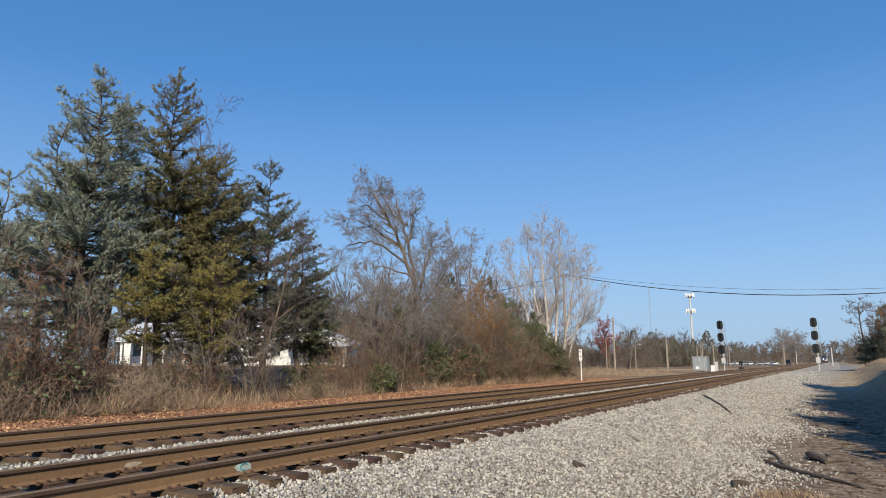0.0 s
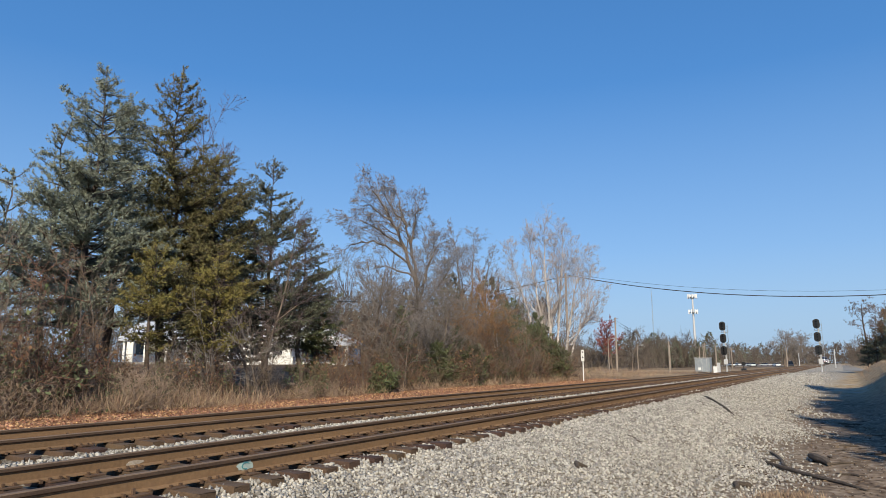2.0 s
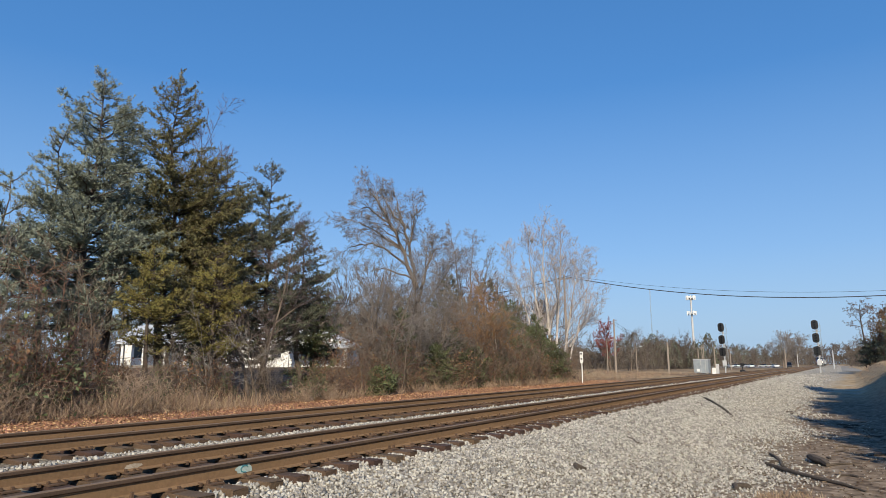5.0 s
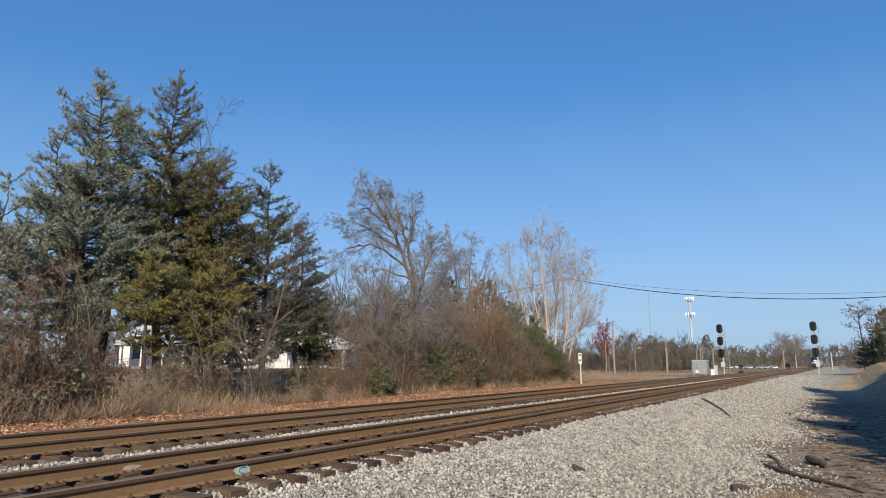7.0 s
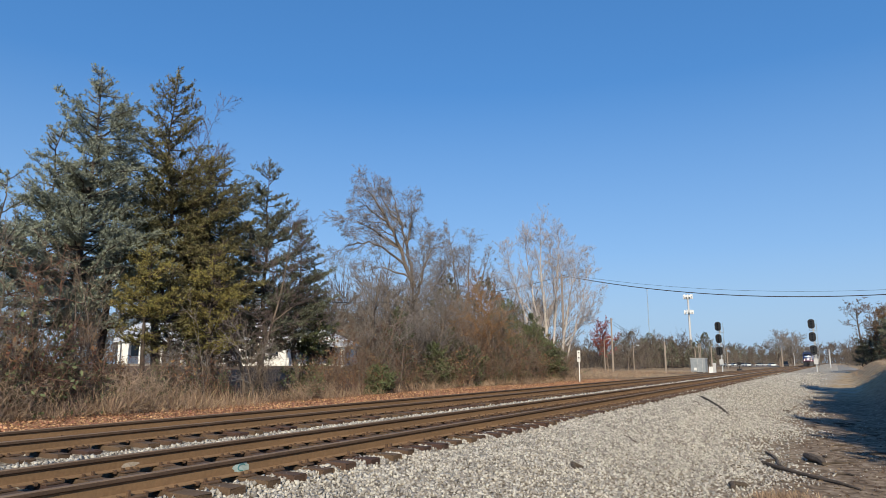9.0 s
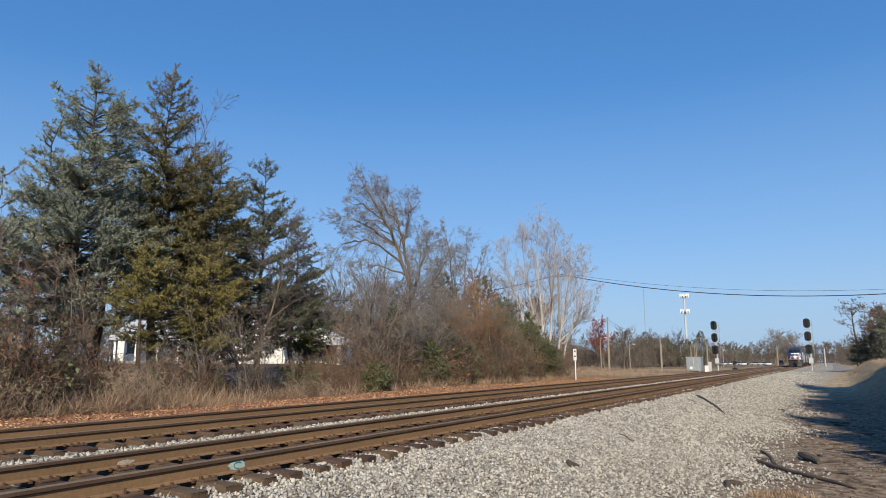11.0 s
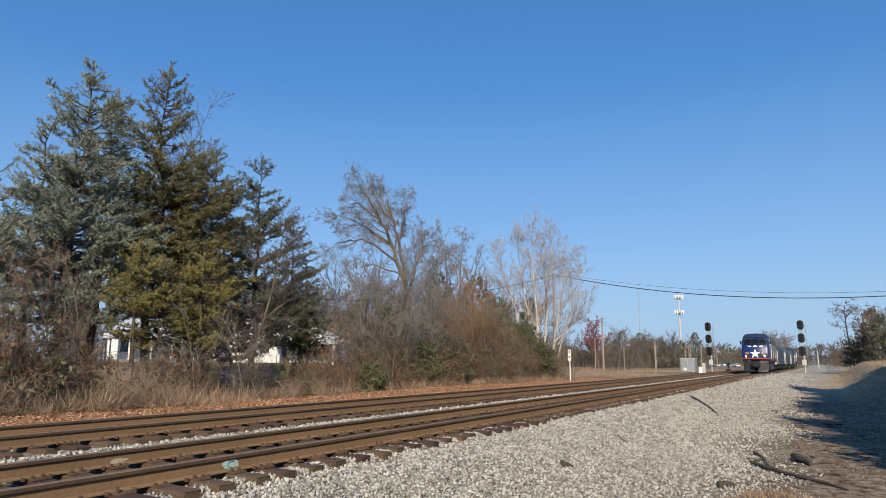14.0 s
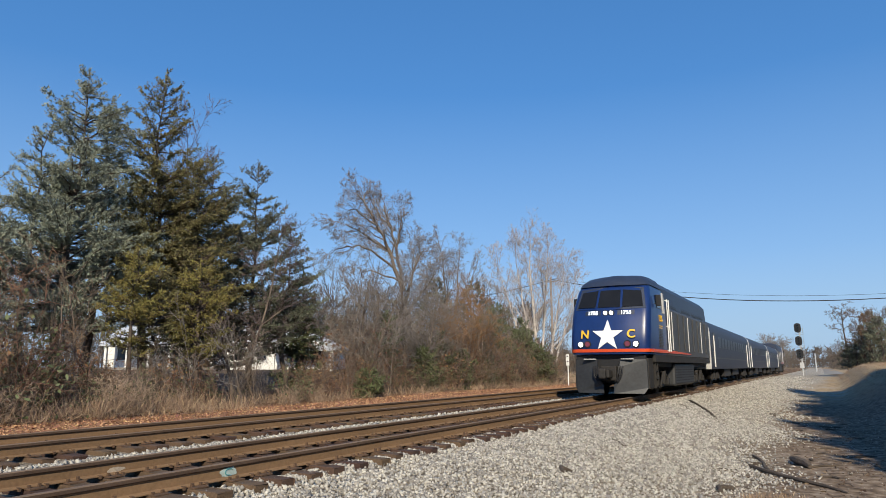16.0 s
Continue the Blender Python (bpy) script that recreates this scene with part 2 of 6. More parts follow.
def segments(S, sides=3):
    """Tapered sticks from rows of x0 y0 z0 x1 y1 z1 r0 r1; those that end in a point get one tip."""
    S = np.asarray(S, float)
    tip = S[:, 7] <= 0.0
    Vs, Fs, base = [], [], 0
    for sel, is_tip in ((~tip, False), (tip, True)):
        s = S[sel]
        if not len(s):
            continue
        a, b = s[:, 0:3], s[:, 3:6]
        d = b - a
        d /= np.maximum(np.linalg.norm(d, axis=1, keepdims=True), 1e-9)
        ref = np.where(np.abs(d[:, 2:]) > 0.9, [[1.0, 0, 0]], [[0, 0, 1.0]])
        u = np.cross(d, ref)
        u /= np.maximum(np.linalg.norm(u, axis=1, keepdims=True), 1e-9)
        w = np.cross(d, u)
        ang = np.arange(sides) * 2 * np.pi / sides
        ring = np.cos(ang)[None, :, None] * u[:, None] + np.sin(ang)[None, :, None] * w[:, None]
        lo = a[:, None] + ring * s[:, 6, None, None]
        n = len(s)
        i = np.arange(sides)
        j = (i + 1) % sides
        if is_tip:
            V = np.concatenate([lo, b[:, None]], axis=1)
            k = sides + 1
            f = np.stack([i, j, np.full(sides, sides)], 1)
        else:
            V = np.concatenate([lo, b[:, None] + ring * s[:, 7, None, None]], axis=1)
            k = 2 * sides
            f = np.concatenate([np.stack([i, j, j + sides], 1), np.stack([i, j + sides, i + sides], 1)])
        F = (f[None] + (np.arange(n) * k)[:, None, None]).reshape(-1, 3) + base
        Vs.append(V.reshape(-1, 3))
        Fs.append(F)
        base += n * k
    return np.concatenate(Vs), np.concatenate(Fs)


def blades(P, D, L, W, rng):
    """Narrow leaf blades at points P, along D, of length L and width W: a bent pair of triangles each."""
    n = len(P)
    D = D / np.maximum(np.linalg.norm(D, axis=1, keepdims=True), 1e-9)
    side = np.cross(D, rng.normal(size=(n, 3)))
    side /= np.maximum(np.linalg.norm(side, axis=1, keepdims=True), 1e-9)
    up = np.cross(side, D)
    L, W = np.broadcast_to(L, n)[:, None], np.broadcast_to(W, n)[:, None]
    V = np.stack([P, P + D * L * 0.5 + side * W + up * W * 0.5, P + D * L, P + D * L * 0.5 - side * W + up * W * 0.5], 1)
    F = np.array([[0, 1, 2], [0, 2, 3]])[None] + (np.arange(n) * 4)[:, None, None]
    return V.reshape(-1, 3), F.reshape(-1, 3)


def smoothstep(a, b, x):
    t = np.clip((x - a) / (b - a), 0, 1)
    return t * t * (3 - 2 * t)


# ---------------------------------------------------------------- ground
NEAR, FAR = -7.016, -11.281      # the centre lines of the two tracks
GAUGE = 0.7525                   # from centre line to rail centre


def ground_z(x, y):
    x, y = np.asarray(x, float), np.asarray(y, float)
    low = -1.12 + 0.86 * smoothstep(48, 100, y)
    z = np.full(np.broadcast(x, y).shape, -0.275)
    # right shoulder, worn track beside it and the bank
    t = np.clip((x + 5.45) / 4.4, 0, 1)
    z = z + 0.02 * smoothstep(-6.3, -6.1, x) - 0.09 * smoothstep(-5.95, -5.5, x)
    z = np.where(x > -5.45, -0.345 + (low + 0.345) * (0.35 * t + 0.65 * smoothstep(0, 1, t)), z)
    z = z + np.where(x > 1.0, 1.6 * smoothstep(1.0, 4.4, x - 0.012 * np.clip(y - 60, 0, 200)) * smoothstep(20, 45, y) * (1 - smoothstep(95, 130, y)), 0)
    z = z + np.where(x > 2.0, 0.8 * smoothstep(3, 10, x) * (1 - smoothstep(60, 130, y)), 0)
    # left shoulder, leaf-strewn strip, slow rise towards the house
    z = np.where(x < -13.7, -0.275 - 0.22 * smoothstep(13.7, 14.9, -x), z)
    z = z + 1.35 * smoothstep(23, 45, -x) * (1 - smoothstep(75, 130, y))
    # two hollows between the tracks
    z = z - 0.03 * np.exp(-((x - (NEAR + FAR) / 2) / 0.5) ** 2)
    z = z + 0.03 * np.sin(x * 1.7 + 0.4 * y) * np.sin(y * 0.83) * smoothstep(-5.5, -3, x) + 0.05 * np.sin(x * 0.6 + 1) * np.sin(y * 0.21) * smoothstep(14.5, 18, -x)
    return z


def make_ground():
    xs = np.unique(np.concatenate([-np.geomspace(60, 3500, 22), np.linspace(-60, -15, 46), np.linspace(-15, 10, 126), np.linspace(10, 40, 31), np.geomspace(40, 3500, 22)]))
    ys = np.unique(np.concatenate([-np.geomspace(10, 3500, 16), np.linspace(-10, 60, 120), np.linspace(60, 140, 81), np.geomspace(140, 4500, 34)]))
    X, Y = np.meshgrid(xs, ys)
    V = np.stack([X, Y, ground_z(X, Y)], -1).reshape(-1, 3)
    i = np.arange(len(ys) - 1)[:, None] * len(xs) + np.arange(len(xs) - 1)[None]
    F = np.stack([i, i + 1, i + 1 + len(xs), i + len(xs)], -1).reshape(-1, 4)
    m = bpy.data.materials.new("ground_of_ballast_leaves_dirt_grass")
    m.use_nodes = True
    nt = m.node_tree
    n, link = nt.nodes, nt.links.new
    b = n["Principled BSDF"]
    b.inputs["Roughness"].default_value = 0.95
    b.inputs["Specular IOR Level"].default_value = 0.15
    co = n.new("ShaderNodeTexCoord")
    sep = n.new("ShaderNodeSeparateXYZ")
    link(co.outputs["Object"], sep.inputs[0])

    def nz(scale, detail=6):
        t = n.new("ShaderNodeTexNoise")
        t.inputs["Scale"].default_value, t.inputs["Detail"].default_value = scale, detail
        link(co.outputs["Object"], t.inputs["Vector"])
        return t.outputs["Fac"]

    def ramp(src, *stops):
        r = n.new("ShaderNodeValToRGB")
        e = r.color_ramp.elements
        while len(e) < len(stops):
            e.new(0.5)
        for k, (p, c) in zip(e, stops):
            k.position, k.color = p, (*c, 1)
        link(src, r.inputs[0])
        return r.outputs[0]

    def mth(op, a, c):
        q = n.new("ShaderNodeMath")
        q.operation = op
        for k, v in enumerate((a, c)):
            if isinstance(v, (int, float)):
                q.inputs[k].default_value = v
            else:
                link(v, q.inputs[k])
        return q.outputs[0]

    def mix(f, a, c):
        q = n.new("ShaderNodeMix")
        q.data_type = "RGBA"
        link(f, q.inputs[0])
        link(a, q.inputs[6])
        link(c, q.inputs[7])
        return q.outputs[2]

    def band(src, lo, hi):
        q = n.new("ShaderNodeMapRange")
        q.inputs["From Min"].default_value, q.inputs["From Max"].default_value = lo, hi
        link(src, q.inputs["Value"])
        return q.outputs[0]

    wob = mth("MULTIPLY", mth("SUBTRACT", nz(0.45), 0.5), 3.2)
    wob2 = mth("MULTIPLY", mth("SUBTRACT", nz(3.0), 0.5), 1.6)
    xw = mth("ADD", mth("ADD", sep.outputs[0], wob), wob2)
    xr = mth("SUBTRACT", xw, mth("MULTIPLY", band(sep.outputs[1], 55, 85), 2.2))
    vor = n.new("ShaderNodeTexVoronoi")
    vor.inputs["Scale"].default_value = 17
    link(co.outputs["Object"], vor.inputs["Vector"])
    # near ramp darkened to paint the shaded gaps between loose stones; pale ramp beyond
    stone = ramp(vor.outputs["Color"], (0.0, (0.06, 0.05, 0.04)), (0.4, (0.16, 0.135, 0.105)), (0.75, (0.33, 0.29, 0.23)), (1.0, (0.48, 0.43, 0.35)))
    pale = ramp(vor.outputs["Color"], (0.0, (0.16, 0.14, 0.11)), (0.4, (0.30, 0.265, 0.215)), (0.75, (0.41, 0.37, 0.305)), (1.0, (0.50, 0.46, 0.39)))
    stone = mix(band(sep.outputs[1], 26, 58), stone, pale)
    litter = ramp(nz(14), (0.3, (0.10, 0.055, 0.032)), (0.5, (0.25, 0.125, 0.065)), (0.7, (0.40, 0.24, 0.14)))
    dirt = ramp(nz(5), (0.3, (0.075, 0.054, 0.039)), (0.5, (0.19, 0.14, 0.10)), (0.72, (0.34, 0.275, 0.21)))
    grass = ramp(nz(2.2), (0.3, (0.18, 0.125, 0.075)), (0.5, (0.34, 0.25, 0.15)), (0.7, (0.44, 0.345, 0.225)))
    wood = ramp(nz(1.5), (0.3, (0.07, 0.055, 0.04)), (0.6, (0.17, 0.115, 0.075)), (0.8, (0.23, 0.17, 0.1)))
    gravel = ramp(nz(9), (0.3, (0.24, 0.21, 0.17)), (0.5, (0.36, 0.325, 0.27)), (0.7, (0.46, 0.42, 0.36)))
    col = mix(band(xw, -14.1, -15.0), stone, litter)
    col = mix(band(xw, -20.5, -24.0), col, wood)
    right = mix(band(sep.outputs[1], 44, 60), dirt, mix(band(sep.outputs[1], 96, 112), mix(band(nz(0.35), 0.52, 0.7), grass, gravel), gravel))
    bank = mix(band(sep.outputs[1], 40, 58), dirt, grass)
    right = mix(band(xw, 1.2, 2.4), right, bank)
    col = mix(band(xr, -2.3, -0.9), col, right)
    far = mix(band(nz(0.05), 0.4, 0.6), grass, wood)
    beyond = mth("MULTIPLY", band(sep.outputs[1], 58, 72), band(xw, -15.0, -16.0))
    col = mix(beyond, col, far)
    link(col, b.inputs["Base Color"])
    bp = n.new("ShaderNodeBump")
    bp.inputs["Strength"].default_value, bp.inputs["Distance"].default_value = 0.6, 0.03
    hmix = mth("ADD", vor.outputs["Distance"], nz(25))
    link(hmix, bp.inputs["Height"])
    link(bp.outputs[0], b.inputs["Normal"])
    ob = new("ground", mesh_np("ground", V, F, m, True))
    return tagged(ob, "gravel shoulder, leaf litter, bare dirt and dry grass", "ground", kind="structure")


def stones(rng, n, x0, x1, y0, y1, size, power=1.0, keep=None):
    """Broken stone lying loose on the ground: eight-sided lumps, each with its own shape."""
    x = rng.uniform(x0, x1, n)
    y = y0 + (y1 - y0) * rng.uniform(0, 1, n) ** power
    if keep is not None:
        k = keep(x, y, rng)
        x, y = x[k], y[k]
    n = len(x)
    c = np.stack([x, y, ground_z(x, y)], 1)
    r = size * rng.uniform(0.55, 1.25, n)
    base = np.array([[1, 0, 0], [0, 1, 0], [-1, 0, 0], [0, -1, 0], [0, 0, 1], [0, 0, -1]], float)
    V = base[None] * rng.uniform(0.6, 1.25, (n, 6, 1)) + rng.uniform(-0.28, 0.28, (n, 6, 3))
    q = rng.normal(size=(n, 4))
    q /= np.linalg.norm(q, axis=1, keepdims=True)
    w, a, b, d = q.T
    R = np.stack([1 - 2 * (b * b + d * d), 2 * (a * b - d * w), 2 * (a * d + b * w), 2 * (a * b + d * w), 1 - 2 * (a * a + d * d), 2 * (b * d - a * w),
                  2 * (a * d - b * w), 2 * (b * d + a * w), 1 - 2 * (a * a + b * b)], 1).reshape(n, 3, 3)
    V = np.einsum("nij,nkj->nki", R, V * np.array([1.0, 0.8, 0.62]))
    V = V * r[:, None, None] + c[:, None] + np.array([0, 0, 0.25])[None, None] * r[:, None, None]
    f = np.array([[0, 1, 4], [1, 2, 4], [2, 3, 4], [3, 0, 4], [1, 0, 5], [2, 1, 5], [3, 2, 5], [0, 3, 5]])
    F = f[None] + (np.arange(n) * 6)[:, None, None]
    return V.reshape(-1, 3), F.reshape(-1, 3)


def join(parts):
    Vs, Fs, k = [], [], 0
    for V, F in parts:
        Vs.append(V)
        Fs.append(F + k)
        k += len(V)
    return np.concatenate(Vs), np.concatenate(Fs)


def make_ballast():
    rng = np.random.default_rng(5)
    edge = lambda x, y, g: g.uniform(0, 1, len(x)) < 1 - smoothstep(-3.3, -0.4, x + 0.5 * np.sin(y * 0.7))
    shoulder = [stones(rng, 40000, -6.1, 0.5, 3.5, 16, 0.037, 1, edge), stones(rng, 25000, -6.0, 0.3, 16, 32, 0.047, 1, edge),
                stones(rng, 12000, -6.0, 0.0, 32, 62, 0.06, 1, edge), stones(rng, 6000, -6.0, 1.5, 60, 104, 0.095, 1, edge),
                stones(rng, 1300, -2.5, 2.6, 10, 34, 0.02), stones(rng, 2600, -6.15, -5.6, 2, 30, 0.045)]
    V, F = join(shoulder)
    tagged(np_part("ballast_shoulder", V, F, M["stone"]), "loose pale limestone ballast sloping off the track", "ballast", kind="stuff")
    gauge = [stones(rng, 5600, -9.95, -8.15, 3, 16, 0.042), stones(rng, 4800, -9.95, -8.15, 16, 40, 0.054), stones(rng, 2500, -9.95, -8.15, 40, 80, 0.07),
             stones(rng, 3500, -7.6, -6.4, 2, 20, 0.04), stones(rng, 3000, -11.9, -10.7, 4, 30, 0.045), stones(rng, 1800, -14.4, -12.3, 5, 40, 0.045)]
    V, F = join(gauge)
    tagged(np_part("ballast_between_tracks", V, F, M["stone"]), "pale limestone ballast between rails and ties", "ballast", kind="stuff")


# ---------------------------------------------------------------- railway
RAIL = [(-0.076, -0.186), (0.076, -0.186), (0.076, -0.176), (0.012, -0.158), (0.009, -0.055), (0.036, -0.042), (0.037, -0.008), (0.028, 0.0),
        (-0.028, 0.0), (-0.037, -0.008), (-0.036, -0.042), (-0.009, -0.055), (-0.012, -0.158), (-0.076, -0.176)]


def make_rail(x, parent):
    ys = np.concatenate([np.linspace(-30, 120, 40), np.linspace(150, 1500, 40)])
    rings = [[(x + px, y, pz) for px, pz in RAIL] for y in ys]
    bm = loft(bmesh.new(), rings)
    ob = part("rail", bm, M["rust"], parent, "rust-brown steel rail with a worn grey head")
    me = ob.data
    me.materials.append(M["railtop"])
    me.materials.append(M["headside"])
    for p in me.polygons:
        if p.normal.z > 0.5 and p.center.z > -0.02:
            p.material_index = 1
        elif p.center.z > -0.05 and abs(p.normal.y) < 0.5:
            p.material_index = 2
    return ob


def tie_mesh(seed):
    rng = random.Random(seed)
    bm = bmesh.new()
    box(bm, -1.3, 1.3, -0.115, 0.115, -0.18, 0.0, 0.012)
    for v in bm.verts:
        v.co += Vector((rng.uniform(-0.012, 0.012), rng.uniform(-0.008, 0.008), rng.uniform(-0.008, 0.004)))
    me = bpy.data.meshes.new("tie")
    bm.to_mesh(me)
    bm.free()
    me.materials.append(M["tie"])
    return me


def make_track(cx, seed, label):
    rng = random.Random(seed)
    track = thing("railway_track", label, "railway track", pose(0, 0, 0), "parallel railway tracks")
    for s in (-1, 1):
        make_rail(cx + s * GAUGE, track)
    meshes = [tie_mesh(seed * 10 + k) for k in range(6)]
    start = 5.29 - 0.495 * 16
    rest = []
    plates, spikes = bmesh.new(), []
    for k in range(820):
        y = start + 0.495 * k + rng.uniform(-0.035, 0.035)
        x = cx + rng.uniform(-0.05, 0.05)
        a = rng.gauss(0, 0.7)
        if k < 140:
            ob = new("tie", meshes[rng.randrange(6)])
            ob.matrix_basis = pose(x, y, -0.198 - rng.uniform(0, 0.012), 0, rng.gauss(0, 0.15), a)
            ob.parent = track
        else:
            rest.append((x, y))
        if k < 130:
            for s in (-1, 1):
                c = cx + s * GAUGE
                box(plates, c - 0.19, c + 0.19, y - 0.095, y + 0.095, -0.199, -0.183)
                for sx, sy in ((-0.1, 0.06), (0.1, -0.06), (-0.1, -0.05), (0.1, 0.055)):
                    if rng.random() < 0.8:
                        hgt = -0.15 + (0.02 if rng.random() < 0.12 else 0) + rng.uniform(-0.008, 0.006)
                        box(plates, c + sx - 0.016, c + sx + 0.016, y + sy - 0.014, y + sy + 0.014, -0.19, hgt)
                # rail anchors grip the base beside every other tie
                if k % 2 == 0:
                    for sy in (-0.15, 0.15):
                        box(plates, c - 0.10, c + 0.10, y + sy - 0.014, y + sy + 0.014, -0.205, -0.165)
    part("track_fastening", plates, M["plate"], track, "rusted tie plates, spikes and rail anchors")
    tagged(track.children[-1], kind="stuff")
    c = np.array(rest)
    base = np.array([[i, j, k] for i in (-1.3, 1.3) for j in (-0.115, 0.115) for k in (-0.38, -0.2)])
    V = base[None] + np.concatenate([c, np.zeros((len(c), 1))], 1)[:, None]
    f = np.array([[0, 1, 3, 2], [4, 6, 7, 5], [0, 4, 5, 1], [2, 3, 7, 6], [1, 5, 7, 3], [0, 2, 6, 4]])
    F = (f[None] + (np.arange(len(c)) * 8)[:, None, None]).reshape(-1, 4)
    tagged(np_part("distant_ties", V.reshape(-1, 3), F, M["tie_far"], track), kind="stuff")
    return track


# ---------------------------------------------------------------- plants


def grow(rng, start, way, length, radius, kids, wander=0.16, rise=0.05, first=0.25, angle=(28, 58), shrink=(0.42, 0.68), level=0, tipped=True, thin=0.009, droop=0.0):
    """A trunk with limbs, boughs and twigs: rows for segments()."""
    rows = []
    stack = [(np.array(start, float), np.array(way, float) / np.linalg.norm(way), length, radius, level)]
    while stack:
        p, d, L, r, lev = stack.pop()
        last = lev >= len(kids)
        n = 2 if last or lev > 1 else (6 if lev == 0 else 3)
        if last and lev > 1:
            n = 1
        step = L / n
        marks = [] if last else sorted(rng.uniform(first if lev == 0 else 0.15, 1.0, kids[lev]))
        mi = 0
        for i in range(n):
            d = d + rng.normal(size=3) * wander * (0.5 if lev == 0 else 1.0) + np.array([0, 0, rise if lev < 2 else -droop])
            d /= np.linalg.norm(d)
            q = p + d * step
            t0, t1 = i / n, (i + 1) / n
            ra, rb = r * (1 - 0.82 * t0), r * (1 - 0.82 * t1)
            rows.append((*p, *q, ra, 0.0 if (i == n - 1 and last and tipped) else rb))
            while mi < len(marks) and marks[mi] <= t1:
                t = marks[mi]
                mi += 1
                s = p + d * step * ((t - t0) * n)
                side = np.cross(d, rng.normal(size=3))
                side /= np.linalg.norm(side) + 1e-9
                a = np.radians(rng.uniform(*angle))
                way2 = d * np.cos(a) + side * np.sin(a)
                stack.append((s, way2, L * rng.uniform(*shrink) * (1.12 - 0.55 * t), max(r * (1 - 0.8 * t) * rng.uniform(0.42, 0.62), thin), lev + 1))
            p = q
    return rows


def finish_tree(ob, rows, trunk_r, bark, twig, label):
    """Splits the sticks of a tree into its trunk with limbs and its crown of fine twigs."""
    R = np.array(rows)
    thick = R[:, 6] > trunk_r
    V, F = segments(R[thick], 6)
    np_part("trunk", V, F, bark, ob, smooth=True)
    V, F = segments(R[~thick], 3)
    np_part("crown", V, F, twig, ob, label)
    return R


def bare_tree(name, label, x, y, height, r, seed, bark, twig, kids, lean=(0, 0), stems=1, first=0.25, angle=(28, 58), shrink=(0.42, 0.68), rise=0.05, group="", fat=0.03, wander=0.2, thin=0.009, droop=0.0):
    rng = np.random.default_rng(seed)
    ob = thing(name, label, "tree", pose(x, y, float(ground_z(x, y)) - 0.1), group)
    rows = []
    for k in range(stems):
        a = rng.uniform(0, 6.28)
        sp = 0.0 if stems == 1 else 0.16
        way = (lean[0] + sp * math.cos(a), lean[1] + sp * math.sin(a), 1)
        rows += grow(rng, (0.25 * k * math.cos(a), 0.25 * k * math.sin(a), 0), way, height * (1 - 0.13 * (k > 0) * rng.uniform(0.3, 1.6)), r, kids, wander, rise, first, angle, shrink, thin=thin, droop=droop)
    finish_tree(ob, rows, fat, bark, twig, "fine leafless twigs")
    return ob


def needles(P, D, L, W, rng):
    """Short sprays of scale leaves: one slim three-cornered blade at each point P, along D."""
    n = len(P)
    D = D / np.maximum(np.linalg.norm(D, axis=1, keepdims=True), 1e-9)
    side = np.cross(D, rng.normal(size=(n, 3)))
    side /= np.maximum(np.linalg.norm(side, axis=1, keepdims=True), 1e-9)
    L, W = np.broadcast_to(L, n)[:, None], np.broadcast_to(W, n)[:, None]
    V = np.stack([P - side * W, P + side * W, P + D * L], 1)
    return V.reshape(-1, 3), np.arange(3 * n).reshape(-1, 3)


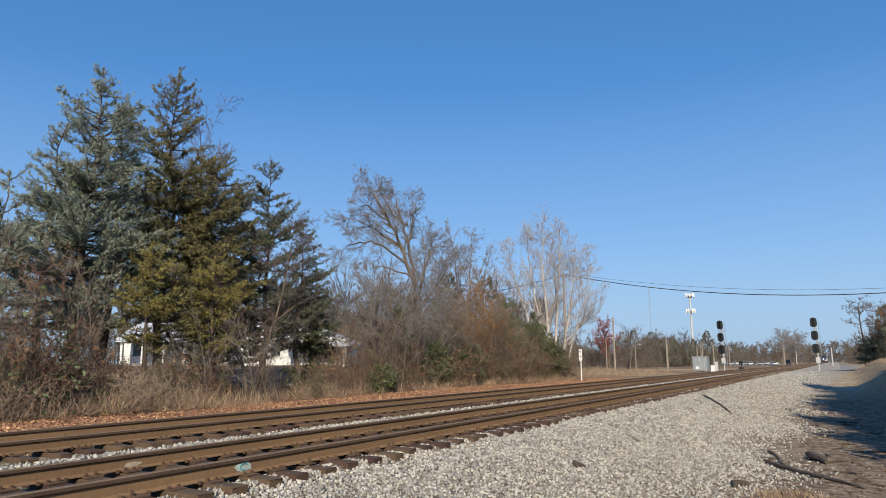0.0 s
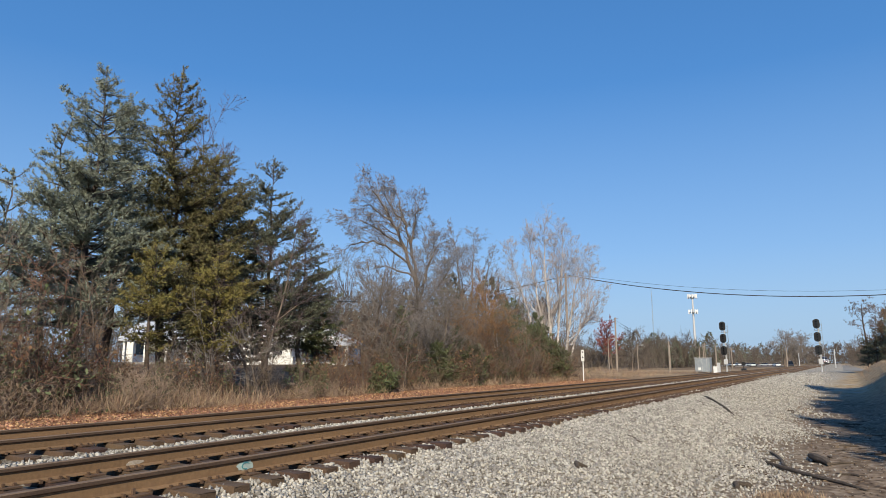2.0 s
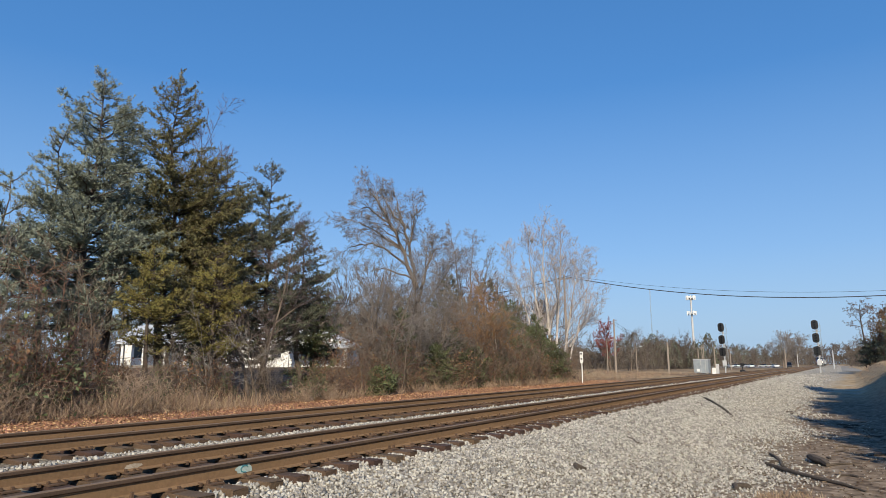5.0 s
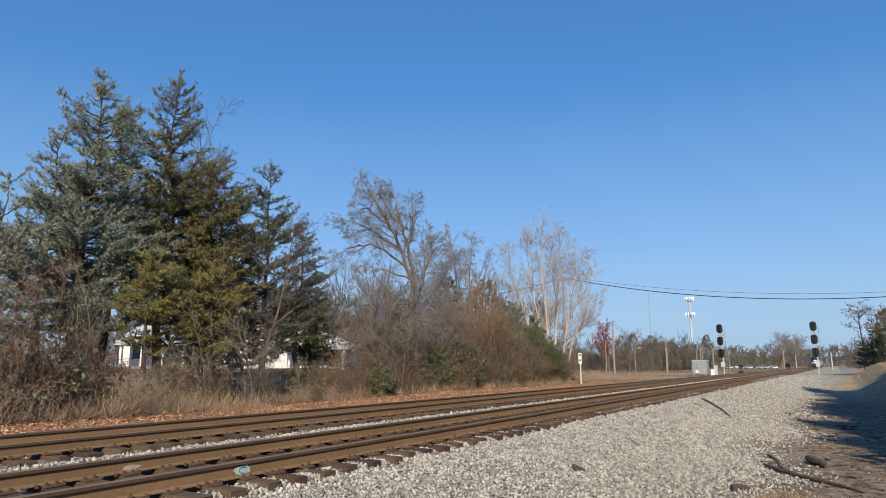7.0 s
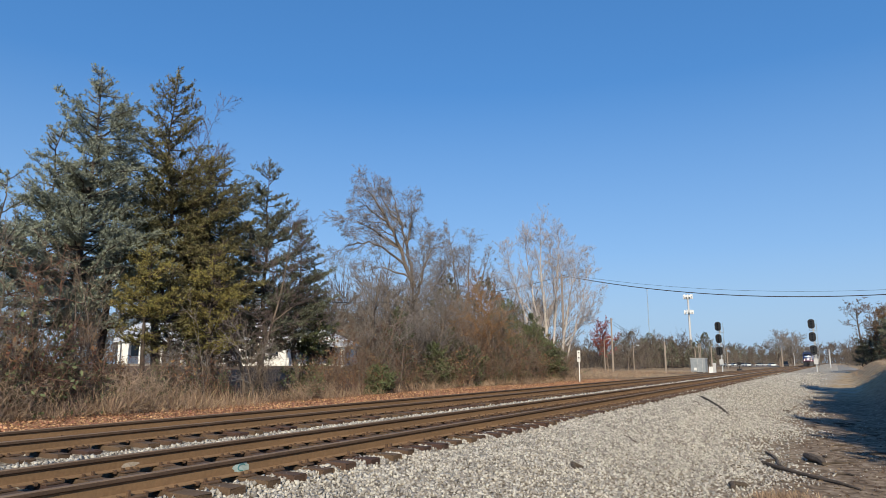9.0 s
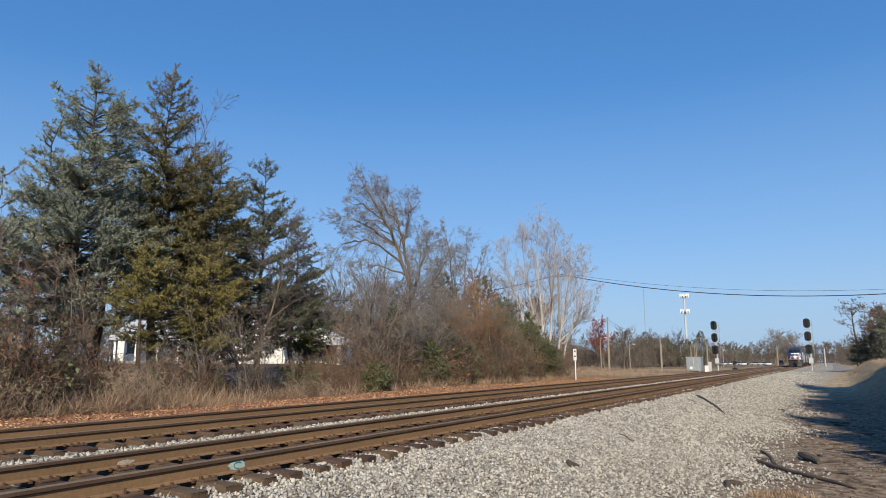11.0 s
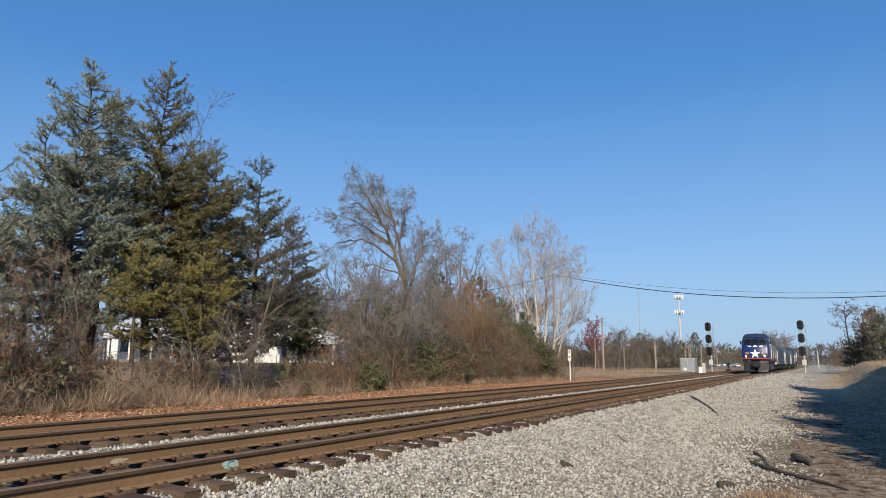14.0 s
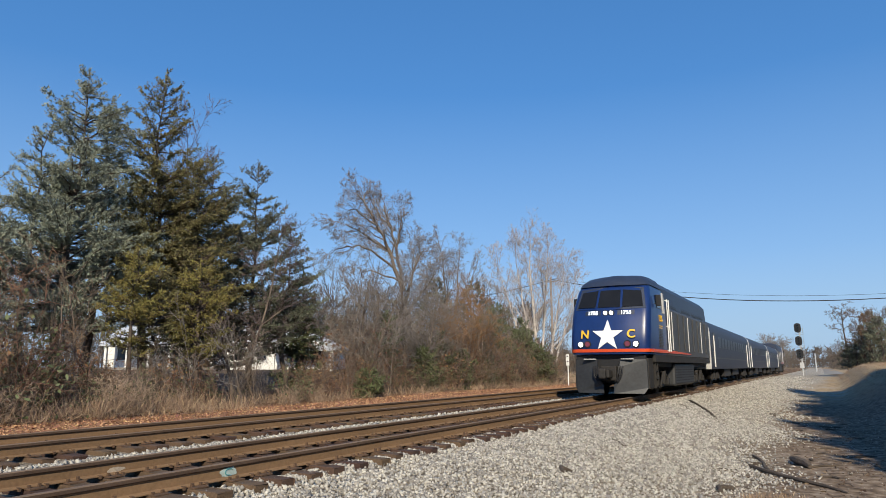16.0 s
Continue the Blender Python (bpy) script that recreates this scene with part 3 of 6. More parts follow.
def cedar(name, label, x, y, top, radius, seed, leaf, bare=0.1, branches=110, per=5, shape=0.8, size=0.095, group="cedar clump beside the track", skew=(0, 0), gap=0.1, full=(0.35, 1.0)):
    """An evergreen: a tapered trunk, boughs that sag and turn up at the tip, side twigs along them, and sprays of scale leaves on those."""
    rng = np.random.default_rng(seed)
    z0 = float(ground_z(x, y)) - 0.1
    H = top - z0
    ob = thing(name, label, "tree", pose(x, y, z0), group)
    n = 9
    k = np.linspace(0, 1, n + 1)
    spine = np.stack([skew[0] * k ** 2, skew[1] * k ** 2, H * k], 1) + np.concatenate([np.zeros((1, 3)), rng.normal(size=(n, 3)) * np.array([0.1, 0.1, 0])])
    girth = 0.012 * H + 0.05
    rows = [(*spine[i], *spine[i + 1], girth * (1 - k[i]) ** 1.4 + 0.018, girth * (1 - k[i + 1]) ** 1.4 + 0.012) for i in range(n)]
    P, D = [], []
    lobes = rng.uniform(0.72, 1.05, 9)
    made = 0
    while made < branches:
        u = bare + (0.985 - bare) * rng.uniform(0, 1)
        prof = (1 - u) ** (shape * 0.85) * min(1.0, 0.55 + (u - bare) * 3.0)
        if rng.uniform() > 0.5 + prof * 0.8:
            continue
        made += 1
        az = rng.uniform(0, 2 * np.pi)
        L = radius * prof * lobes[int(az / 6.2832 * 9) % 9] * (rng.uniform(0.55, 1.1) + (0.15 if rng.uniform() < 0.1 else 0)) + min(0.25, 1.2 * (1 - u))
        el = np.radians(rng.uniform(-4, 24) + 24 * u ** 2)
        d = np.array([math.cos(az) * math.cos(el), math.sin(az) * math.cos(el), math.sin(el)])
        q = np.array([np.interp(u, k, spine[:, a]) for a in range(3)])
        m = 5
        rr = 0.011 * L + 0.008
        pts, ways = [q], []
        for i in range(m):
            d2 = d + np.array([0, 0, -0.16 + 0.09 * i]) + rng.normal(size=3) * 0.15
            d2 /= np.linalg.norm(d2)
            e = q + d2 * L / m
            rows.append((*q, *e, rr * (1 - i / m) + 0.006, rr * (1 - (i + 1) / m) + 0.005))
            pts.append(e)
            ways.append(d2)
            q = e
        pts, ways = np.array(pts), np.array(ways)
        c = max(4, int(L / gap * 1.8))
        t = rng.uniform(0.2 if L > 1 else 0.05, 1.0, c)
        j = np.minimum((t * m).astype(int), m - 1)
        foot = pts[j] + ways[j] * ((t * m - j) * L / m)[:, None]
        across = np.stack([-ways[j, 1], ways[j, 0], np.zeros(c)], 1)
        sgn = np.where(rng.uniform(size=c) < 0.5, -1.0, 1.0)
        way2 = ways[j] * 0.75 + across * (sgn * rng.uniform(0.2, 1.0, c))[:, None] + rng.normal(size=(c, 3)) * 0.22 + np.array([0, 0, 0.12])
        way2 /= np.linalg.norm(way2, axis=1, keepdims=True)
        len2 = (0.14 + 0.22 * min(L, 3.2) * (1 - 0.6 * t)) * rng.uniform(0.5, 1.25, c)
        tuft = np.maximum(2, (len2 / (0.55 * size + 0.015)).astype(int))
        tuft = np.maximum(1, (tuft * rng.uniform(*full)).astype(int))
        i2 = np.repeat(np.arange(c), tuft)
        s2 = rng.uniform(0.15, 1.05, len(i2))
        centre = foot[i2] + way2[i2] * (len2[i2] * s2)[:, None] + rng.normal(size=(len(i2), 3)) * 0.02
        i3 = np.repeat(np.arange(len(i2)), per)
        P.append(centre[i3] + rng.normal(size=(len(i3), 3)) * 0.3 * size)
        D.append(way2[i2][i3] * 0.8 + rng.normal(size=(len(i3), 3)) * 0.6 + np.array([0, 0, 0.15]))
    kk = per * 26
    t = rng.uniform(0, 1, (kk, 1))
    P.append(spine[-1] - np.array([0, 0, 1.0]) * t * 0.9 + rng.normal(size=(kk, 3)) * np.array([0.12, 0.12, 0.02]) * (0.1 + t))
    D.append(rng.normal(size=(kk, 3)) * 0.45 + np.array([0, 0, 1.0]))
    V, F = segments(rows, 5)
    np_part("trunk", V, F, M["bark_dark"], ob, smooth=True)
    P, D = np.concatenate(P), np.concatenate(D)
    V, F = needles(P, D, size * rng.uniform(0.6, 1.35, len(P)), size * 0.2 * rng.uniform(0.7, 1.4, len(P)), rng)
    np_part("crown", V, F, leaf, ob, "ragged sprays of evergreen foliage")
    return ob


def limbed_tree(name, label, x, y, limbs, seed, bark, twig, along=14, reach=2.6, kids=(7, 5, 3), angle=(25, 55), droop=0.03, rise=0.06, thin=0.011, fat=0.04, deep=0.45, group=""):
    """A leafless tree drawn limb by limb: each limb is a radius and points of offset across the line of trees and height; boughs and twigs grow from it."""
    rng = np.random.default_rng(seed)
    z0 = float(ground_z(x, y)) - 0.1
    ob = thing(name, label, "tree", pose(x, y, z0, 0, 0, math.degrees(math.atan2(-x, y))), group)
    rows = []
    for r, *pts in limbs:
        p = np.array([(a, 0.0, h) for a, h in pts])
        p[1:, 1] += np.linspace(0.3, 1, len(p) - 1) * rng.uniform(-1, 1) * deep * np.linalg.norm(p[-1] - p[0])
        if pts[0][1] > 0.5:
            p[0, 1] = 0.0
        n = 4 * (len(p) - 1)
        s = np.linspace(0, len(p) - 1, n + 1)
        q = np.stack([np.interp(s, np.arange(len(p)), p[:, a]) for a in range(3)], 1)
        q[1:-1] = (q[:-2] + 2 * q[1:-1] + q[2:]) / 4
        q[1:-1] += rng.normal(size=(n - 1, 3)) * 0.06
        total = np.linalg.norm(p[-1] - p[0])
        for i in range(n):
            rows.append((*q[i], *q[i + 1], r * (1 - 0.85 * i / n), r * (1 - 0.85 * (i + 1) / n)))
        low = 0.5 if pts[0][1] < 0.5 and len(limbs) < 9 and total < 9 else 0.22
        for t in np.append(rng.uniform(low, 1.0, int(along * max(0.5, total / 7))), [1.0, 1.0, 0.98]):
            i = min(int(t * n), n - 1)
            st = q[i] + (q[i + 1] - q[i]) * (t * n - i)
            d = q[i + 1] - q[i]
            d /= np.linalg.norm(d)
            side = np.cross(d, rng.normal(size=3))
            side /= np.linalg.norm(side) + 1e-9
            a = np.radians(rng.uniform(*angle) * (0.5 if t > 0.97 else 1))
            rows += grow(rng, st, d * np.cos(a) + side * np.sin(a), reach * rng.uniform(0.55, 1.15) * (1.15 - 0.5 * t), max(r * (1 - 0.85 * t) * 0.5, thin * 1.4), kids, 0.15, rise, 0.12, (22, 52), (0.38, 0.62), 1, thin=thin, droop=droop)
    finish_tree(ob, rows, fat, bark, twig, "fine leafless twigs")
    return ob


def shrub_mesh(seed, height, spread, stems, twigs, mat, leaf=None, leaves=0):
    rng = np.random.default_rng(seed)
    rows = []
    for s in range(stems):
        a = rng.uniform(0, 6.28)
        tilt = rng.uniform(0.1, spread)
        L = height * rng.uniform(0.55, 1.05)
        base = (0.35 * rng.normal(), 0.35 * rng.normal(), -0.1)
        rows += grow(rng, base, (tilt * math.cos(a), tilt * math.sin(a), 1), L, 0.006 + 0.006 * L * 0.5, (twigs, 4), 0.24, 0.02, 0.1, (25, 70), (0.3, 0.6), thin=0.008)
    R = np.array(rows)
    V, F = segments(R, 3)
    if leaf is None:
        return mesh_np("shrub", V, F, mat), None
    pick = R[rng.integers(0, len(R), leaves)]
    t = rng.uniform(0, 1, (leaves, 1))
    c = pick[:, 0:3] * (1 - t) + pick[:, 3:6] * t + rng.normal(size=(leaves, 3)) * 0.05
    lv = blades(c, rng.normal(size=(leaves, 3)) + np.array([0, 0, -0.3]), rng.uniform(0.07, 0.17, leaves), rng.uniform(0.025, 0.05, leaves), rng)
    return mesh_np("shrub", V, F, mat), mesh_np("leaves", *lv, leaf)


def shrub_kind(name, label, meshes, group):
    """One shrub with its stems and, where it has any, its leaves."""
    stems, leaves = meshes
    ob = thing(name, label, "shrub", None, group)
    a = new("stem", stems)
    a.parent = ob
    if leaves is not None:
        b = new("leaves", leaves)
        b.parent = ob
    return ob


# ---------------------------------------------------------------- train


def ring(z, front, rear, w, corner=0.30, bulge=0.16, n=5):
    """A level outline of a cab: rounded front corners, slightly bowed front, square back."""
    pts = [(-w, rear, z), (-w, front + corner + bulge, z)]
    for i in range(1, n + 1):
        a = math.pi / 2 * i / n
        pts.append((-w + corner * (1 - math.cos(a)), front + bulge + corner * (1 - math.sin(a)), z))
    m = w - corner
    for i in range(1, 6):
        x = -m + 2 * m * i / 6
        pts.append((x, front + bulge * (x / m) ** 2, z))
    for i in range(n, 0, -1):
        a = math.pi / 2 * i / n
        pts.append((w - corner * (1 - math.cos(a)), front + bulge + corner * (1 - math.sin(a)), z))
    pts += [(w, front + corner + bulge, z), (w, rear, z)]
    return pts


FACE = [(1.60, 0.05), (1.90, 0.0), (2.4, 0.08), (3.0, 0.26), (3.4, 0.42), (4.15, 0.86), (4.35, 1.05)]   # height, set-back of the nose


def face_y(z):
    return float(np.interp(z, [a for a, _ in FACE], [b for _, b in FACE]))


def on_face(pts, lift=0.012, thick=0.012):
    """An outline of x, z pairs laid on the sloping nose."""
    bow = lambda x: 0.16 * (x / 1.25) ** 2
    bm = bmesh.new()
    lo = [Vector((x, face_y(z) + bow(x) - lift, z)) for x, z in pts]
    return loft(bm, [lo, [p + Vector((0, thick + lift, 0)) for p in lo]])


def lettering(text, size, material, m, parent, name="lettering", thick=0.008):
    cu = bpy.data.curves.new(name, "FONT")
    cu.body, cu.size, cu.extrude, cu.align_x, cu.align_y = text, size, thick, "CENTER", "CENTER"
    cu.offset = size * 0.025
    tmp = bpy.data.objects.new(name, cu)
    scene.collection.objects.link(tmp)
    me = bpy.data.meshes.new_from_object(tmp.evaluated_get(bpy.context.evaluated_depsgraph_get()))
    bpy.data.objects.remove(tmp)
    me.materials.clear()
    me.materials.append(material)
    ob = new(name, me)
    ob.matrix_basis = m
    ob.parent = parent
    return ob


def bogie(parent, y, half=1.35, r=0.5, dark=None):
    dark = dark or M["under"]
    bm = bmesh.new()
    for s in (-1, 1):
        plate(bm, [(s * 1.02, y - half - 0.45, 0.62), (s * 1.02, y - half - 0.3, 0.82), (s * 1.02, y - 0.6, 0.78), (s * 1.02, y - 0.45, 0.5), (s * 1.02, y + 0.45, 0.5),
                   (s * 1.02, y + 0.6, 0.78), (s * 1.02, y + half + 0.3, 0.82), (s * 1.02, y + half + 0.45, 0.62), (s * 1.02, y + half + 0.3, 0.42), (s * 1.02, y + half - 0.35, 0.4),
                   (s * 1.02, y + 0.7, 0.3), (s * 1.02, y - 0.7, 0.3), (s * 1.02, y - half + 0.35, 0.4), (s * 1.02, y - half - 0.3, 0.42)], (s * 0.16, 0, 0))
        for k in (-1, 1):
            box(bm, min(s * 1.16, s * 1.34), max(s * 1.16, s * 1.34), y + k * half - 0.16, y + k * half + 0.16, 0.36, 0.68, 0.03)
            rod(bm, (s * 1.24, y + k * half * 0.5, 0.42), (s * 1.24, y + k * half * 0.5, 0.95), 0.11)
            rod(bm, (s * 1.2, y + k * 0.25, 0.95), (s * 1.3, y + k * half * 0.8, 0.72), 0.05)
        rod(bm, (s * 1.3, y - 0.35, 0.3), (s * 1.3, y + 0.35, 0.9), 0.05)
    box(bm, -1.05, 1.05, y - 0.3, y + 0.3, 0.4, 0.9, 0.04)
    frame_ob = part("truck_frame", bm, dark, parent, "grimy cast truck frame with springs")
    for k in (-1, 1):
        for s in (-1, 1):
            bm = bmesh.new()
            x = s * 0.755
            rod(bm, (x - s * 0.07, y + k * half, r), (x + s * 0.06, y + k * half, r), r, n=24)
            rod(bm, (x - s * 0.1, y + k * half, r), (x - s * 0.07, y + k * half, r), r + 0.03, n=24)
            rod(bm, (x - s * 0.2, y + k * half, r), (x + s * 0.3, y + k * half, r), 0.11, n=12)
            part("wheel", bm, M["under"], frame_ob)


def locomotive(name, label):
    """A streamlined passenger diesel; local y = 0 is its nose, and it runs towards -y."""
    loco = thing(name, label, "locomotive")
    L = 16.1
    # nose and cab
    heights = [(1.60, 1.52), (1.9, 1.55), (2.4, 1.56), (3.0, 1.56), (3.4, 1.55), (4.15, 1.46), (4.35, 1.40)]
    rings = [ring(z, face_y(z), 3.5, w) for z, w in heights]
    part("cab", loft(bmesh.new(), rings), M["blue"], loco, "glossy dark blue nose and cab", True)
    rings = [ring(4.353, 0.95, 3.5, 1.44, 0.4), ring(4.54, 1.08, 3.5, 1.38, 0.5), ring(4.74, 1.35, 3.5, 1.22, 0.6, 0.2), ring(4.85, 1.75, 3.5, 0.98, 0.6, 0.2), ring(4.89, 2.2, 3.5, 0.7, 0.5, 0.2)]
    part("cab_roof", loft(bmesh.new(), rings), M["navy"], loco, "dark rounded cab roof", True)
    # long carbody with its ribs, upper band and roof
    sec = lambda y, d=0: [(-1.54 + d, y, 1.60), (-1.54 + d, y, 3.55), (-1.50 + d, y, 3.62), (1.50 - d, y, 3.62), (1.54 - d, y, 3.55), (1.54 - d, y, 1.60)]
    part("carbody", loft(bmesh.new(), [sec(3.505), sec(L)]), M["grey"], loco, "silver-grey ribbed carbody side")
    top = lambda y: [(-1.47, y, 3.625), (-1.40, y, 4.45), (-1.18, y, 4.70), (-0.7, y, 4.85), (0.7, y, 4.85), (1.18, y, 4.70), (1.40, y, 4.45), (1.47, y, 3.625)]
    cut = lambda y: [(px_ * 0.96, y, 3.625 + (pz_ - 3.625) * 0.93) for px_, _, pz_ in top(y)]
    part("roof_hood", loft(bmesh.new(), [top(3.505), top(L - 0.25), cut(L)]), M["navy"], loco, "dark upper band and roof", True)
    for y in (9.0, 11.6, 14.2):
        bm = bmesh.new()
        rod(bm, (0, y, 4.7), (0, y, 4.86), 0.62, 0.62, 20)
        rod(bm, (0, y, 4.86), (0, y, 4.89), 0.5, 0.3, 20)
        part("roof_fan", bm, M["black"], loco, "round roof fan housing")
    for s in (-1, 1):
        for k in range(8):
            y = 4.9 + k * 1.36 + 0.12 * (k % 3)
            bm = box(bmesh.new(), min(s * 1.538, s * 1.575), max(s * 1.538, s * 1.575), y, y + 0.045, 1.84, 3.5, 0.008)
            part("rib", bm, M["silver"] if k % 3 == 0 else M["grey"], loco)
        for y0, y1, z0, z1 in ((5.0, 6.6, 3.70, 4.18), (8.0, 10.4, 3.70, 4.15), (11.0, 14.6, 3.70, 4.15)):
            bm = bmesh.new()
            for k in range(7):
                z = z0 + (z1 - z0) * k / 7
                xx = s * (1.47 - 0.12 * (z - 3.62) / 0.6 + 0.01)
                box(bm, min(xx - s * 0.05, xx + s * 0.012), max(xx - s * 0.05, xx + s * 0.012), y0, y1, z, z + 0.045)
            part("intake_grille", bm, M["plow"], loco, "dark louvred intake")
        # bright grab rails at the cab door
        for y in (3.62, 3.98):
            bm = rod(bmesh.new(), (s * 1.62, y, 1.75), (s * 1.62, y, 3.95), 0.024)
            for z in (1.8, 2.8, 3.9):
                rod(bm, (s * 1.52, y, z), (s * 1.62, y, z), 0.02)
            part("handrail", bm, M["white"], loco, "white vertical grab rail")
        bm = box(bmesh.new(), min(s * 1.545, s * 1.56), max(s * 1.545, s * 1.56), 4.05, 4.4, 1.84, 3.5)
        part("door", bm, M["navy"], loco, "dark navy side door")
        part("door_bay", box(bmesh.new(), min(s * 1.47, s * 1.548), max(s * 1.47, s * 1.548), 3.52, 4.5, 1.82, 3.56), M["navy"], loco, "dark navy panel round the side door")
        # side window with its awning frame, mirror and louvres
        part("side_window", box(bmesh.new(), min(s * 1.49, s * 1.553), max(s * 1.49, s * 1.553), 1.9, 2.9, 3.45, 4.0, 0.02), M["glass"], loco, "dark cab side window")
        part("window_frame", plate(bmesh.new(), [(s * 1.56, 2.95, 3.3), (s * 1.56, 3.18, 3.3), (s * 1.53, 3.18, 4.15), (s * 1.53, 2.95, 4.15)], (s * 0.05, 0, 0)), M["silver"], loco, "pale cab window post")
        bm = box(bmesh.new(), min(s * 1.6, s * 1.78), max(s * 1.6, s * 1.78), 1.55, 1.62, 3.5, 3.95, 0.02)
        rod(bm, (s * 1.5, 1.6, 3.6), (s * 1.65, 1.6, 3.6), 0.02)
        part("mirror", bm, M["black"], loco, "black cab mirror")
        bm = bmesh.new()
        for k in range(12):
            box(bm, min(s * 1.545, s * 1.575), max(s * 1.545, s * 1.575), 2.0, 2.75, 1.9 + k * 0.062, 1.935 + k * 0.062)
        part("louvre", bm, M["grey"], loco, "grey louvred panel on the blue side")
        m = Matrix.Translation((s * 1.566, 2.45, 3.05)) @ Euler((radians(90), 0, radians(90 * s))).to_matrix().to_4x4()
        lettering("1755", 0.36, M["gold"], m, loco, "road_number")
        bm = bmesh.new()
        for k, z in enumerate((2.74, 2.66)):
            box(bm, min(s * 1.56, s * 1.572), max(s * 1.56, s * 1.572), 2.1, 2.8 - 0.1 * k, z, z + 0.035)
        part("small_writing", bm, M["gold"], loco, "unreadable yellow writing")
        # stripe along the side, narrowing to the rear, and the skirt below it
        part("stripe", plate(bmesh.new(), [(s * 1.545, 0.75, 1.68), (s * 1.545, 0.75, 1.81), (s * 1.545, 5.2, 1.80), (s * 1.545, 9.4, 1.74), (s * 1.545, 9.4, 1.70), (s * 1.545, 5.2, 1.69)], (s * 0.022, 0, 0)),
             M["orange"], loco, "orange-red stripe along the sill")
        part("sill", box(bmesh.new(), min(s * 1.38, s * 1.535), max(s * 1.38, s * 1.535), 1.2, L - 0.1, 1.3, 1.595, 0.02), M["under"], loco, "dark side sill")
        bm = bmesh.new()
        for k in range(4):
            box(bm, min(s * 1.2, s * 1.5), max(s * 1.2, s * 1.5), 1.35, 1.75, 0.35 + k * 0.3, 0.4 + k * 0.3)
        for y in (1.33, 1.75):
            box(bm, min(s * 1.3, s * 1.5), max(s * 1.3, s * 1.5), y, y + 0.03, 0.3, 1.4)
        part("step", bm, M["under"], loco, "boarding steps")
    # rounded front stripe
    rings = [[(x * 1.012, y - 0.02, z) for x, y, z in ring(z0, face_y(z0), 1.2, 1.54)] for z, z0 in ((1.68, 1.70), (1.80, 1.80))]
    rings = [[(p[0], p[1], z) for p in r] for r, z in zip(rings, (1.68, 1.80))]
    part("front_stripe", loft(bmesh.new(), rings), M["orange"], loco, "orange-red stripe round the nose", True)
    # windshields
    for name2, pts in (("windshield", [(-1.28, 3.46), (-1.16, 4.10), (-0.50, 4.16), (-0.54, 3.44)]), ("windshield", [(-0.44, 3.44), (-0.40, 4.16), (0.40, 4.16), (0.44, 3.44)]),
                       ("windshield", [(0.54, 3.44), (0.50, 4.16), (1.18, 4.10), (1.30, 3.46)])):
        part(name2, on_face(pts, 0.042), M["tint"], loco, "dark sloping windshield pane")
    part("windshield_surround", on_face([(-1.38, 3.38), (-1.24, 4.24), (-0.45, 4.30), (0.45, 4.30), (1.26, 4.24), (1.40, 3.38), (0.5, 3.34), (-0.5, 3.34)], 0.03), M["navy"], loco, "dark windshield surround")
    # star, letters and number boards
    star = []
    for k in range(10):
        a = math.pi / 2 + k * math.pi / 5
        r = 0.63 if k % 2 == 0 else 0.63 * 0.39
        star.append((r * math.cos(a), 2.31 + r * math.sin(a)))
    bm = on_face([(x, z) for x, z in star], 0.036)
    part("star", bm, M["star"], loco, "large white five-pointed star")
    for ch, x, mat_ in (("N", -0.90, "gold"), ("C", 0.90, "gold")):
        m = Matrix.Translation((x, face_y(2.35) + 0.045, 2.36)) @ Euler((radians(90 - 17), 0, radians(-6 if x < 0 else 6))).to_matrix().to_4x4()
        lettering(ch, 0.46, M[mat_], m, loco, "letter", 0.012)
    for x in (-0.62, 0.68):
        part("number_board", on_face([(x - 0.32, 3.12), (x - 0.32, 3.30), (x + 0.32, 3.30), (x + 0.32, 3.12)], 0.01), M["navy"], loco, "dark number board")
        m = Matrix.Translation((x, face_y(3.21) + 0.16 * (x / 1.25) ** 2 - 0.02, 3.21)) @ Euler((radians(90 - 22), 0, radians(4 if x > 0 else -4))).to_matrix().to_4x4()
        lettering("1755", 0.21, M["board"], m, loco, "road_number", 0.012)
    # lamps
    for x, z, r, kind in ((-0.10, 3.21, 0.075, "lamp"), (0.13, 3.21, 0.075, "lamp"), (-1.07, 1.98, 0.092, "lamp"), (1.07, 1.98, 0.092, "lamp"), (-0.79, 1.99, 0.10, "lamp_red"), (0.76, 1.99, 0.10, "lamp_red")):
        yy = face_y(z) + 0.16 * (x / 1.25) ** 2
        h = part("lamp_housing", rod(bmesh.new(), (x, yy - 0.05, z), (x, yy + 0.2, z), r + 0.035, n=20), M["black"], loco)
        part("headlight" if kind == "lamp" else "marker_light", rod(bmesh.new(), (x, yy - 0.065, z), (x, yy - 0.045, z), r, r * 0.9, 20), M[kind], h, "lit white headlight" if kind == "lamp" else "red marker lens")
    # plow, buffer beam, coupler and hoses
    for s in (-1, 1):
        pts = [(s * 0.42, 0.02, 1.12), (s * 0.45, 0.10, 1.40), (s * 1.38, 0.30, 1.40), (s * 1.40, 0.32, 1.1), (s * 1.40, 0.30, 0.34), (s * 1.27, 0.20, 0.13), (s * 0.2, -0.06, 0.13), (s * 0.2, -0.02, 0.45), (s * 0.36, -0.02, 0.6)]
        part("plow", plate(bmesh.new(), pts, (0, 0.12, 0)), M["plow"], loco, "dark grey steel pilot plow")
        part("plow_side", box(bmesh.new(), min(s * 1.30, s * 1.43), max(s * 1.30, s * 1.43), 0.42, 1.25, 0.3, 1.45, 0.03), M["under"], loco, "dark pilot side")
